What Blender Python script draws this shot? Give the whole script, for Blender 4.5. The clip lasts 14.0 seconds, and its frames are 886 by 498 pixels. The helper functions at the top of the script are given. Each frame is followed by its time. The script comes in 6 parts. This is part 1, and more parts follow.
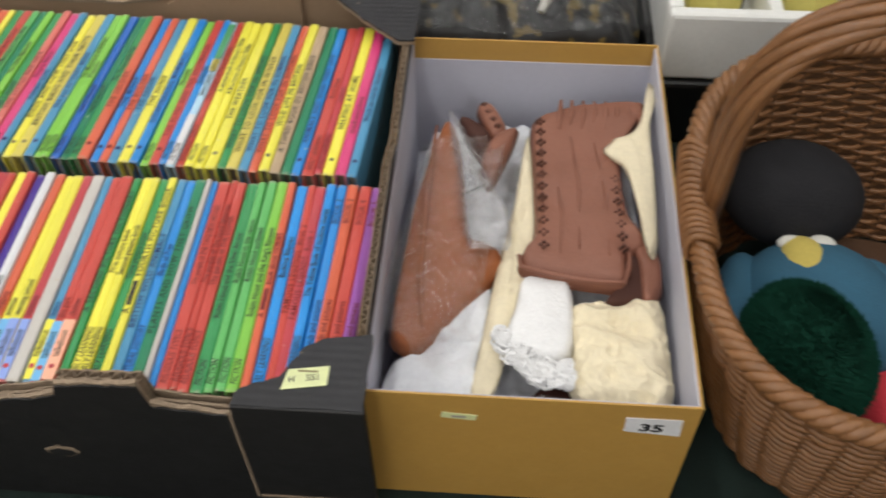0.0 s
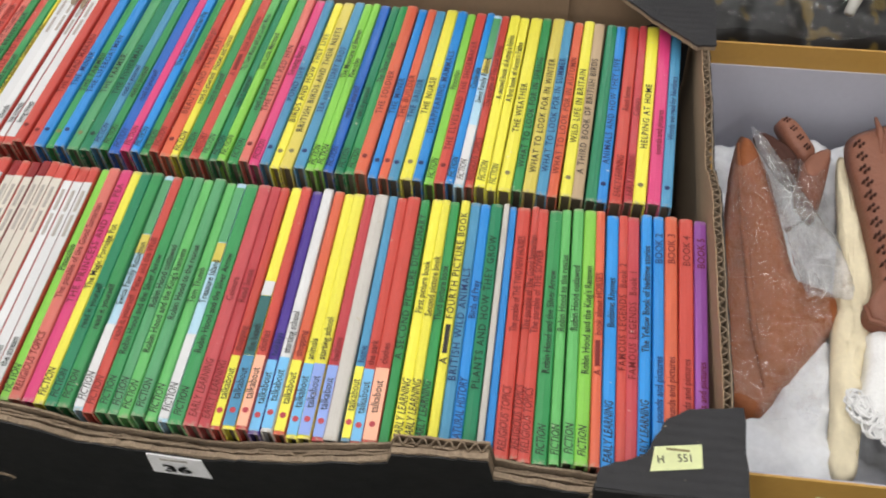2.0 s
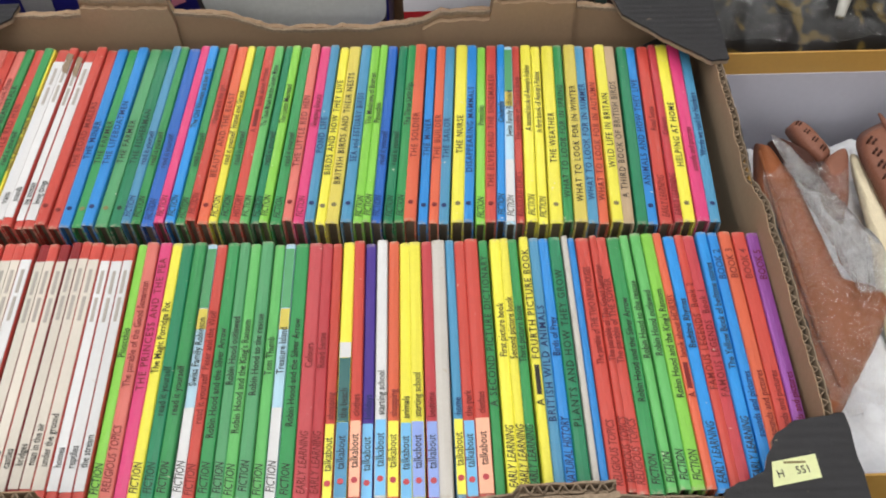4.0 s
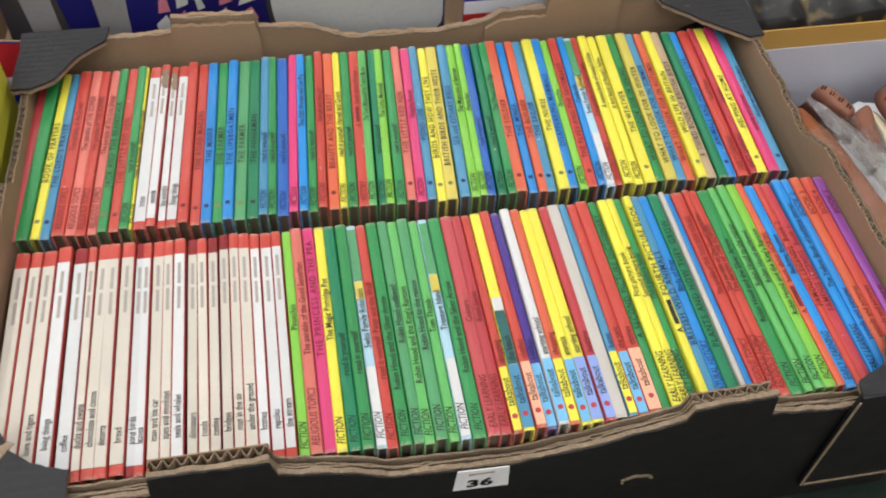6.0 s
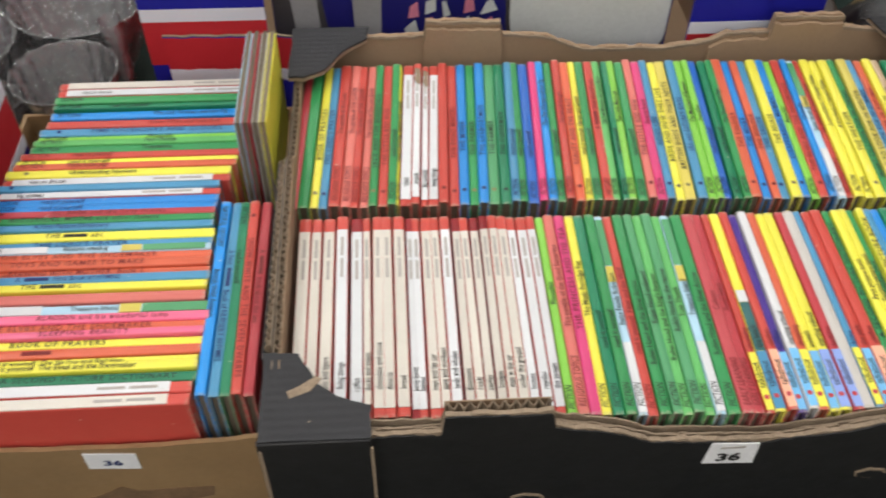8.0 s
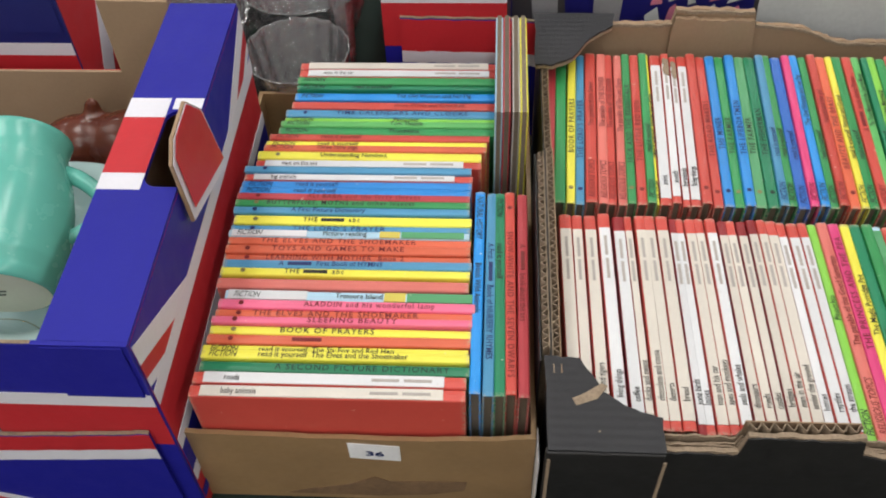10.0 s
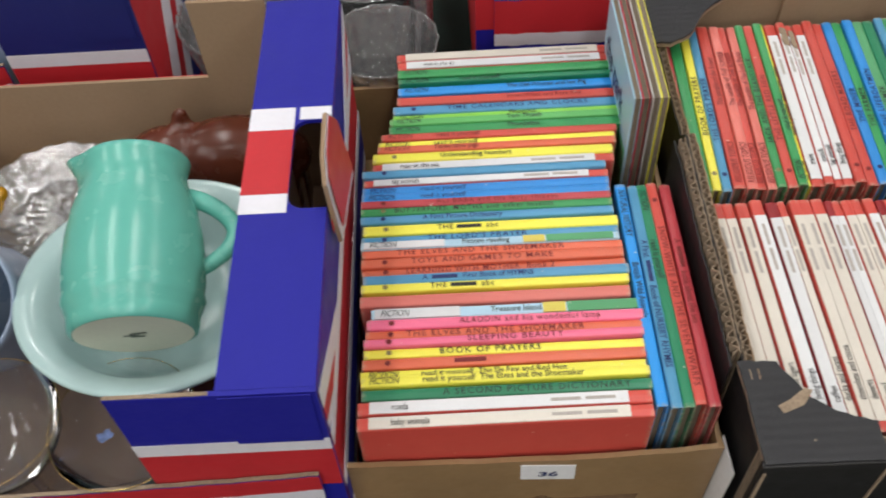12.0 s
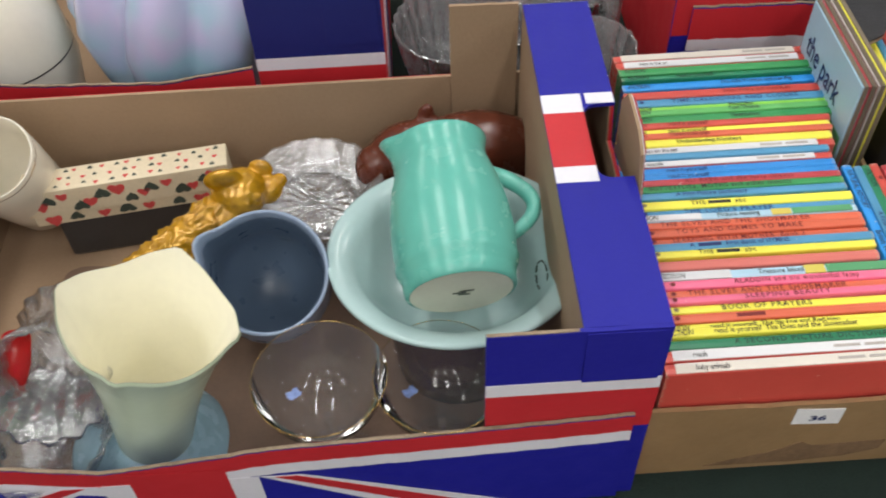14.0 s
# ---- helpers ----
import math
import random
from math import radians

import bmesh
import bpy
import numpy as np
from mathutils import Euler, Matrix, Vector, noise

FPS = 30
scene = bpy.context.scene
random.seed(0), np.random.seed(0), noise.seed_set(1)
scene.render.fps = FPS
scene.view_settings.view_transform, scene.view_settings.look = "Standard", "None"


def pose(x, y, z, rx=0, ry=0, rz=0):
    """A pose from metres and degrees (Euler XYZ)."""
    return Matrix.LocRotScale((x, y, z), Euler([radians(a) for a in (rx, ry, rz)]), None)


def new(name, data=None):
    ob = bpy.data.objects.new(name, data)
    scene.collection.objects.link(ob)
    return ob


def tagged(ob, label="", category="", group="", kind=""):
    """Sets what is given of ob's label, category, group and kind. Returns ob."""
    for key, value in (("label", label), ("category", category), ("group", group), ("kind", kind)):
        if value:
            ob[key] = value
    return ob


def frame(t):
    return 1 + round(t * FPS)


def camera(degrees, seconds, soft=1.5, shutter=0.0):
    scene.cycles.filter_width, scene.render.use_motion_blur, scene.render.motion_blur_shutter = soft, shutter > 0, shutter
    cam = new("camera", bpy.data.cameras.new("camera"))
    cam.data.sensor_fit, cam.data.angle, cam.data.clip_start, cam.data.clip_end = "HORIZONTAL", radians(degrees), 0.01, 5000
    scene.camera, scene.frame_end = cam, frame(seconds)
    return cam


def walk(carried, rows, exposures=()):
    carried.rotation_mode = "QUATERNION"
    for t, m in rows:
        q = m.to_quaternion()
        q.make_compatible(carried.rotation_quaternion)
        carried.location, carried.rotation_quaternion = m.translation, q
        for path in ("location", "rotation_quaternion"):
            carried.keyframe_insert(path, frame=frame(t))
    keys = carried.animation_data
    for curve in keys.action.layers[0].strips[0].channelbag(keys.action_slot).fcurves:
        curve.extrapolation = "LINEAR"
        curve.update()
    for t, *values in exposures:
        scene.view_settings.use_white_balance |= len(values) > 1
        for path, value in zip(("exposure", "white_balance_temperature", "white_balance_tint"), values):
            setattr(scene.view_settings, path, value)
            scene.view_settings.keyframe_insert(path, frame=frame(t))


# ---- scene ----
cam = camera(51.1, 14.0, soft=1.9, shutter=0.4)
METRES, EYE, TILT, LEAN, TURN = 1.17, 1.37, -90.0, 4.0, 0.0
ROWS = [
    (0.0, 0.0, 0.0, 0.0, -3.3, 39.84, -3.96),
    (0.5, -0.0407, 0.0072, 0.0109, -2.47, 39.0, -8.48),
    (1.0, -0.0858, 0.0152, 0.0322, -2.12, 37.97, -9.78),
    (1.5, -0.1282, 0.0221, 0.0517, -2.16, 37.03, -9.02),
    (2.0, -0.163, 0.0254, 0.064, -2.57, 36.51, -7.18),
    (4.5, -0.291, 0.0226, 0.077, -4.6, 37.32, 4.98),
    (5.0, -0.3341, 0.0243, 0.0647, -5.44, 37.61, 8.37),
    (5.5, -0.3722, 0.023, 0.0448, -5.75, 38.2, 10.06),
    (6.0, -0.3975, 0.0185, 0.0229, -5.7, 39.43, 9.78),
    (6.5, -0.4201, 0.0131, 0.0036, -5.52, 40.76, 8.44),
    (7.0, -0.4471, 0.0131, -0.0089, -5.42, 41.31, 7.14),
    (7.5, -0.4766, 0.0136, -0.0136, -5.27, 41.57, 5.75),
    (8.0, -0.5095, 0.0148, -0.0201, -4.64, 41.89, 3.3),
    (8.5, -0.545, 0.0108, -0.0289, -3.78, 42.4, -1.19),
    (9.0, -0.5723, 0.0137, -0.0273, -3.28, 42.3, -4.97),
    (11.5, -0.6892, 0.0439, 0.0538, -1.39, 37.22, 1.96),
    (12.0, -0.7249, 0.0421, 0.0464, -1.64, 38.0, 1.79),
    (12.5, -0.7776, 0.0391, 0.0273, -1.45, 38.88, 2.1),
    (13.0, -0.8348, 0.0318, 0.0082, -1.44, 39.66, 2.48),
    (13.5, -0.8715, 0.0306, -0.0026, -2.15, 40.18, 3.44),
    (14.0, -0.9111, 0.0317, -0.0156, -2.37, 40.61, 3.21),
]
walk(cam, [(t, pose(0, 0, EYE, TILT, LEAN, TURN) @ pose(METRES * x, METRES * y, METRES * z, 90 + pitch, roll, yaw)) for t, x, y, z, yaw, pitch, roll in ROWS],
     exposures=((0.0, -0.90), (5.0, -0.82), (9.0, -0.76), (11.5, -0.86), (14.0, -0.72)))

# ---- light ----
world = bpy.data.worlds.new("hall_air")
world.use_nodes = True
world.node_tree.nodes["Background"].inputs[0].default_value = (0.95, 0.97, 1.0, 1)
world.node_tree.nodes["Background"].inputs[1].default_value = 0.25
scene.world = world

TABLE = 0.75
LAMPS = [(x, y) for y in (-2.9, -1.1, 0.7, 2.8) for x in (-3.2, -1.7, -0.5, 0.9)]
LAMP_WATTS = 16.2


# ---- materials ----
def lin(r, g, b):
    def f(c):
        c = c / 255
        return c / 12.92 if c <= 0.04045 else ((c + 0.055) / 1.055) ** 2.4
    return (f(r), f(g), f(b), 1.0)


def surface(name, rgb, rough=0.5, grain=(300, 0.10), stain=(18, 0.12), bump=(400, 0.1), metal=0.0, jitter=0.0, wear=0.0, wear_rgb=(225, 215, 200), spec=0.5, local=False, frayed=0.0):
    """A painted, printed or raw surface: two scales of tone, fine relief, scuffs."""
    m = bpy.data.materials.new(name)
    m.use_nodes = True
    nt = m.node_tree
    N, L = nt.nodes, nt.links
    p = N["Principled BSDF"]
    if local:
        co = N.new("ShaderNodeTexCoord").outputs["Object"]
    else:
        co = N.new("ShaderNodeNewGeometry").outputs["Position"]

    def noise_at(scale, detail=3):
        n = N.new("ShaderNodeTexNoise")
        n.inputs["Scale"].default_value = scale
        n.inputs["Detail"].default_value = detail
        L.new(co, n.inputs["Vector"])
        return n.outputs["Fac"]

    def math_node(op, a, b):
        n = N.new("ShaderNodeMath")
        n.operation = op
        for k, v in enumerate((a, b)):
            if isinstance(v, (int, float)):
                n.inputs[k].default_value = v
            else:
                L.new(v, n.inputs[k])
        return n.outputs[0]

    tone = math_node("ADD", math_node("MULTIPLY", math_node("SUBTRACT", noise_at(grain[0]), 0.5), grain[1] * 2),
                     math_node("MULTIPLY", math_node("SUBTRACT", noise_at(stain[0]), 0.5), stain[1] * 2))
    if jitter:
        oi = N.new("ShaderNodeObjectInfo")
        tone = math_node("ADD", tone, math_node("MULTIPLY", math_node("SUBTRACT", oi.outputs["Random"], 0.5), jitter * 2))
    hsv = N.new("ShaderNodeHueSaturation")
    hsv.inputs["Color"].default_value = lin(*rgb)
    L.new(math_node("ADD", tone, 1.0), hsv.inputs["Value"])
    colour = hsv.outputs["Color"]
    if wear:
        ramp = N.new("ShaderNodeValToRGB")
        ramp.color_ramp.elements[0].position = 0.72 - wear * 0.1
        ramp.color_ramp.elements[1].position = 0.78 - wear * 0.1
        L.new(noise_at(190, 6), ramp.inputs["Fac"])
        mix = N.new("ShaderNodeMix")
        mix.data_type = "RGBA"
        L.new(math_node("MULTIPLY", ramp.outputs["Color"], 0.7), mix.inputs["Factor"])
        L.new(colour, mix.inputs["A"])
        mix.inputs["B"].default_value = lin(*wear_rgb)
        colour = mix.outputs["Result"]
    if frayed:
        tc = N.new("ShaderNodeTexCoord")
        sep = N.new("ShaderNodeSeparateXYZ")
        L.new(tc.outputs["Object"], sep.inputs[0])
        ends = N.new("ShaderNodeMapRange")
        ends.inputs["From Min"].default_value, ends.inputs["From Max"].default_value = frayed - 0.0032, frayed
        L.new(math_node("ABSOLUTE", sep.outputs["X"], 0), ends.inputs["Value"])
        worn = N.new("ShaderNodeMapRange")
        worn.inputs["From Min"].default_value, worn.inputs["From Max"].default_value = 0.42, 0.62
        L.new(noise_at(420, 4), worn.inputs["Value"])
        mix = N.new("ShaderNodeMix")
        mix.data_type = "RGBA"
        L.new(math_node("MULTIPLY", math_node("MULTIPLY", ends.outputs[0], worn.outputs[0]), 0.75), mix.inputs["Factor"])
        L.new(colour, mix.inputs["A"])
        mix.inputs["B"].default_value = lin(176, 164, 144)
        colour = mix.outputs["Result"]
    L.new(colour, p.inputs["Base Color"])
    L.new(math_node("ADD", math_node("MULTIPLY", noise_at(60), 0.25), max(rough - 0.12, 0.02)), p.inputs["Roughness"])
    p.inputs["Metallic"].default_value = metal
    p.inputs["Specular IOR Level"].default_value = spec
    if bump[1]:
        b = N.new("ShaderNodeBump")
        b.inputs["Strength"].default_value = bump[1]
        b.inputs["Distance"].default_value = 0.001
        L.new(noise_at(bump[0], 4), b.inputs["Height"])
        L.new(b.outputs["Normal"], p.inputs["Normal"])
    return m


def see_through(name, clear=0.8, rough=0.1, scale=70, height=0.006, strength=1.0, tint=(0.85, 0.85, 0.87, 1), edge=0.0, mirror=0.0):
    """Thin clear stuff: mostly see-through, with sharp glints; edge adds gloss at grazing angles."""
    m = bpy.data.materials.new(name)
    m.use_nodes = True
    N, L = m.node_tree.nodes, m.node_tree.links
    p = N["Principled BSDF"]
    p.inputs["Base Color"].default_value = tint
    p.inputs["Roughness"].default_value = rough
    p.inputs["Specular IOR Level"].default_value = 1.0
    p.inputs["Metallic"].default_value = mirror
    gl = N.new("ShaderNodeBsdfGlossy")
    gl.inputs["Roughness"].default_value = rough
    tr = N.new("ShaderNodeBsdfTransparent")
    tr.inputs["Color"].default_value = (0.97, 0.975, 0.98, 1)
    mix = N.new("ShaderNodeMixShader")
    mix.inputs[0].default_value = 1 - clear
    over = N.new("ShaderNodeMixShader")
    out = N["Material Output"]
    L.new(tr.outputs[0], mix.inputs[1])
    L.new(p.outputs[0], mix.inputs[2])
    lw = N.new("ShaderNodeFresnel")
    lw.inputs["IOR"].default_value = 1.25 + edge
    L.new(lw.outputs[0], over.inputs[0])
    L.new(mix.outputs[0], over.inputs[1])
    L.new(gl.outputs[0], over.inputs[2])
    L.new(over.outputs[0], out.inputs["Surface"])
    if strength:
        n = N.new("ShaderNodeTexNoise")
        n.inputs["Scale"].default_value = scale
        n.inputs["Detail"].default_value = 4
        g = N.new("ShaderNodeNewGeometry")
        L.new(g.outputs["Position"], n.inputs["Vector"])
        b = N.new("ShaderNodeBump")
        b.inputs["Strength"].default_value = strength
        b.inputs["Distance"].default_value = height
        L.new(n.outputs["Fac"], b.inputs["Height"])
        for s in (p, gl):
            L.new(b.outputs["Normal"], s.inputs["Normal"])
    return m


INKS = {
    "red": (200, 76, 66), "crimson": (188, 66, 74), "salmon": (216, 116, 106), "orange": (216, 102, 72), "rose": (192, 78, 84),
    "green": (54, 146, 84), "dkgreen": (32, 126, 88), "lime": (132, 200, 76), "leaf": (98, 180, 100), "moss": (84, 156, 106), "teal": (52, 104, 104),
    "blue": (44, 136, 212), "royal": (44, 104, 192), "sky": (42, 146, 226), "steel": (78, 146, 186), "pale": (176, 212, 232), "band": (116, 186, 232),
    "yellow": (238, 230, 80), "gold": (216, 200, 92), "pink": (216, 66, 124), "blush": (240, 112, 148), "purple": (74, 50, 142), "violet": (152, 84, 168),
    "white": (216, 217, 219), "ivory": (213, 206, 195), "grey": (196, 192, 186), "tan": (192, 166, 134), "peach": (246, 180, 150), "lilac": (140, 164, 226),
}
BOARD = {k: surface("board_" + k, v, rough=0.38, grain=(500, 0.05), stain=(25, 0.07), bump=(700, 0.06), jitter=0.07, frayed=0.0890, wear=0.10 if k not in ("white", "ivory", "grey", "pale") else 0.05,
                    wear_rgb=(236, 226, 210) if k not in ("white", "ivory", "grey") else (186, 172, 150)) for k, v in INKS.items()}
MAROON = surface("board_maroon", (140, 30, 36), rough=0.4, jitter=0.08)
INK = surface("print_black", (34, 32, 32), rough=0.5, grain=(600, 0.2), bump=(300, 0))
INK_RED = surface("print_dark_red", (116, 22, 24), rough=0.5, grain=(600, 0.2), bump=(300, 0))
INK_BLUE = surface("print_navy", (18, 40, 96), rough=0.5, grain=(600, 0.2), bump=(300, 0))
INK_GREEN = surface("print_dark_green", (6, 40, 26), rough=0.5, grain=(600, 0.2), bump=(300, 0))
INK_BLACK = surface("sticker_black", (14, 14, 16), rough=0.5, bump=(300, 0))
INK_SOFT = surface("print_olive", (132, 122, 78), rough=0.5, grain=(600, 0.2), bump=(300, 0))
INK_GREY = surface("print_grey", (170, 163, 156), rough=0.5, grain=(600, 0.2), bump=(300, 0))
PAPER = surface("page_edges", (112, 100, 84), rough=0.85, grain=(900, 0.25), stain=(30, 0.2), jitter=0.25)
CARD = surface("brown_cardboard", (158, 132, 106), rough=0.85, grain=(260, 0.08), stain=(9, 0.12), bump=(350, 0.25))
CARD_EDGE = surface("torn_cardboard_edge", (146, 128, 108), rough=0.95, grain=(520, 0.45), stain=(60, 0.3), bump=(420, 0.8))
CARD_LIGHT = surface("tan_cardboard", (150, 121, 86), rough=0.42, grain=(200, 0.10), stain=(22, 0.22), bump=(45, 0.9), wear=0.05, wear_rgb=(110, 80, 52))
BLACK_CARD = surface("black_printed_cardboard", (26, 25, 26), rough=0.55, grain=(300, 0.12), stain=(10, 0.15), bump=(200, 0.2), wear=0.0)
CAP_CARD = surface("worn_black_cardboard", (33, 33, 37), rough=0.5, grain=(260, 0.2), stain=(24, 0.3), bump=(160, 0.5), wear=0.1, wear_rgb=(176, 158, 132))
def ridged(m, period):
    """Adds the soft ribs of corrugated board to a card's relief."""
    N, L = m.node_tree.nodes, m.node_tree.links
    g = N.new("ShaderNodeNewGeometry")
    w = N.new("ShaderNodeTexWave")
    w.bands_direction = "Y"
    w.inputs["Scale"].default_value = 0.314 / period
    w.inputs["Distortion"].default_value = 2.5
    w.inputs["Detail Scale"].default_value = 30
    L.new(g.outputs["Position"], w.inputs["Vector"])
    b = N.new("ShaderNodeBump")
    b.inputs["Strength"].default_value = 0.3
    b.inputs["Distance"].default_value = 0.0010
    p = N["Principled BSDF"]
    L.new(p.inputs["Normal"].links[0].from_socket, b.inputs["Normal"])
    L.new(w.outputs["Fac"], b.inputs["Height"])
    L.new(b.outputs["Normal"], p.inputs["Normal"])
    return m


ridged(CAP_CARD, 0.0062)
CLOTH = surface("dark_green_baize", (34, 46, 42), rough=0.95, grain=(900, 0.45), stain=(60, 0.25), bump=(900, 0.8), spec=0.2)
STICKER = surface("white_sticker", (236, 236, 238), rough=0.5, stain=(60, 0.04))
STICKER_LIME = surface("pale_yellow_sticker", (222, 228, 172), rough=0.5, stain=(60, 0.06))
WALL = surface("wall_paint", (224, 223, 218), rough=0.8, stain=(2, 0.05), bump=(60, 0.1))
CEIL = surface("ceiling_paint", (234, 234, 232), rough=0.9, stain=(2, 0.04), bump=(60, 0.1))
FLOORING = surface("hall_floor_vinyl", (150, 142, 132), rough=0.5, stain=(3, 0.15), bump=(80, 0.1))
STEEL = surface("grey_steel", (120, 122, 126), rough=0.35, metal=0.9)
FLAG_BLUE = surface("flag_blue_print", (33, 33, 148), rough=0.5, spec=0.25, grain=(300, 0.05), stain=(14, 0.08), bump=(260, 0.12))
FLAG_NAVY = surface("flag_navy_print", (34, 40, 110), rough=0.5, spec=0.25, grain=(300, 0.05), stain=(14, 0.08), bump=(260, 0.12))
FLAG_RED = surface("flag_red_print", (192, 44, 52), rough=0.5, spec=0.3, grain=(300, 0.05), stain=(14, 0.08), bump=(260, 0.12))
FLAG_WHITE = surface("flag_white_print", (222, 221, 230), rough=0.45, grain=(300, 0.04), stain=(14, 0.06), bump=(260, 0.12))
LAMP_GLOW = bpy.data.materials.new("lamp_diffuser_glow")
LAMP_GLOW.use_nodes = True
LAMP_GLOW.node_tree.nodes["Principled BSDF"].inputs["Emission Color"].default_value = (1, 0.98, 0.95, 1)
LAMP_GLOW.node_tree.nodes["Principled BSDF"].inputs["Emission Strength"].default_value = 6.0


# ---- mesh helpers ----
def thing(name, at, label, category, group="", kind=""):
    ob = new(name)
    ob.empty_display_size = 0.02
    ob.location = at
    return tagged(ob, label, category, group, kind)


def base_of(ob):
    v = Vector((0, 0, 0))
    while ob is not None:
        v = v + ob.location
        ob = ob.parent
    return v


def part(name, bm, material, parent, label="", smooth=False, local=False, kind=""):
    """One mesh under a thing. The bmesh is laid out in the world unless local."""
    if not local:
        bmesh.ops.translate(bm, verts=bm.verts, vec=-base_of(parent))
    bmesh.ops.recalc_face_normals(bm, faces=bm.faces)
    me = bpy.data.meshes.new(name)
    bm.to_mesh(me)
    bm.free()
    mats = material if isinstance(material, (list, tuple)) else [material]
    for m in mats:
        me.materials.append(m)
    if smooth:
        me.polygons.foreach_set("use_smooth", [True] * len(me.polygons))
    ob = new(name, me)
    ob.parent = parent
    return tagged(ob, label, kind=kind)


def solo(name, bm, material, label, category, group="", kind="", smooth=False):
    """A thing of one mesh, with its origin at the middle of its base."""
    lo = Vector([min(v.co[k] for v in bm.verts) for k in range(3)])
    hi = Vector([max(v.co[k] for v in bm.verts) for k in range(3)])
    at = Vector(((lo.x + hi.x) / 2, (lo.y + hi.y) / 2, lo.z))
    bmesh.ops.translate(bm, verts=bm.verts, vec=-at)
    ob = part(name, bm, material, None, smooth=smooth, local=True)
    ob.location = at
    return tagged(ob, label, category, group, kind)


def box(x0, x1, y0, y1, z0, z1, bevel=0.0, bm=None, slot=0):
    bm = bm or bmesh.new()
    v = [bm.verts.new((x, y, z)) for z in (z0, z1) for y in (y0, y1) for x in (x0, x1)]
    fs = [bm.faces.new([v[i] for i in q]) for q in ((0, 2, 3, 1), (4, 5, 7, 6), (0, 1, 5, 4), (2, 6, 7, 3), (0, 4, 6, 2), (1, 3, 7, 5))]
    for f in fs:
        f.material_index = slot
    if bevel:
        edges = list({e for f in fs for e in f.edges})
        bmesh.ops.bevel(bm, geom=edges, offset=bevel, segments=2, affect="EDGES", profile=0.5)
    return bm


def prism(points, axis, a0, a1, bm=None, slot=0):
    """A flat outline pushed along one axis: 'x' takes (y, z), 'y' takes (x, z), 'z' takes (x, y)."""
    bm = bm or bmesh.new()

    def at(p, a):
        return {"x": (a, p[0], p[1]), "y": (p[0], a, p[1]), "z": (p[0], p[1], a)}[axis]
    lo = [bm.verts.new(at(p, a0)) for p in points]
    hi = [bm.verts.new(at(p, a1)) for p in points]
    fs = [bm.faces.new(lo), bm.faces.new(hi[::-1])]
    n = len(points)
    for i in range(n):
        fs.append(bm.faces.new((lo[i], hi[i], hi[(i + 1) % n], lo[(i + 1) % n])))
    for f in fs:
        f.material_index = slot
    return bm


def lathe(profile, seg=48, m=None, bm=None, wave=None, slot=0):
    """A turned shape from (radius, height) pairs; wave(angle, height) scales the radius and lifts it."""
    bm = bm or bmesh.new()
    m = m or Matrix.Identity(4)
    rings = []
    for r, h in profile:
        if r < 1e-6:
            rings.append([bm.verts.new(m @ Vector((0, 0, h)))])
            continue
        ring = []
        for i in range(seg):
            a = 2 * math.pi * i / seg
            k, dz = wave(a, h) if wave else (1.0, 0.0)
            ring.append(bm.verts.new(m @ Vector((r * k * math.cos(a), r * k * math.sin(a), h + dz))))
        rings.append(ring)
    for a, b in zip(rings, rings[1:]):
        for i in range(seg):
            j = (i + 1) % seg
            if len(a) == 1 and len(b) == 1:
                continue
            if len(a) == 1:
                f = bm.faces.new((a[0], b[i], b[j]))
            elif len(b) == 1:
                f = bm.faces.new((a[i], b[0], a[j]))
            else:
                f = bm.faces.new((a[i], b[i], b[j], a[j]))
            f.material_index = slot
    return bm


def tube(points, r, seg=8, closed=False, bm=None, slot=0):
    """A round bar along points; r is a number or one number a point."""
    bm = bm or bmesh.new()
    pts = [Vector(p) for p in points]
    n = len(pts)
    rings = []
    side = None
    for i, p in enumerate(pts):
        a = pts[(i - 1) % n] if closed or i else p
        b = pts[(i + 1) % n] if closed or i < n - 1 else p
        d = (b - a).normalized()
        if side is None:
            side = d.orthogonal().normalized()
        side = (side - d * side.dot(d)).normalized()
        up = d.cross(side)
        rr = r[i] if isinstance(r, (list, tuple)) else r
        rings.append([bm.verts.new(p + (side * math.cos(2 * math.pi * k / seg) + up * math.sin(2 * math.pi * k / seg)) * rr) for k in range(seg)])
    for i in range(n if closed else n - 1):
        a, b = rings[i], rings[(i + 1) % n]
        for k in range(seg):
            f = bm.faces.new((a[k], a[(k + 1) % seg], b[(k + 1) % seg], b[k]))
            f.material_index = slot
    if not closed:
        bm.faces.new(rings[0][::-1]).material_index = slot
        bm.faces.new(rings[-1]).material_index = slot
    return bm


def blob(bm, at, size, turn=(0, 0, 0), seg=20, slot=0):
    """An ellipsoid added to a mesh."""
    m = pose(*at, *turn) @ Matrix.Diagonal((*size, 1))
    r = bmesh.ops.create_uvsphere(bm, u_segments=seg, v_segments=seg // 2, radius=1.0, matrix=m)
    for f in {f for v in r["verts"] for f in v.link_faces}:
        f.material_index = slot
    return bm


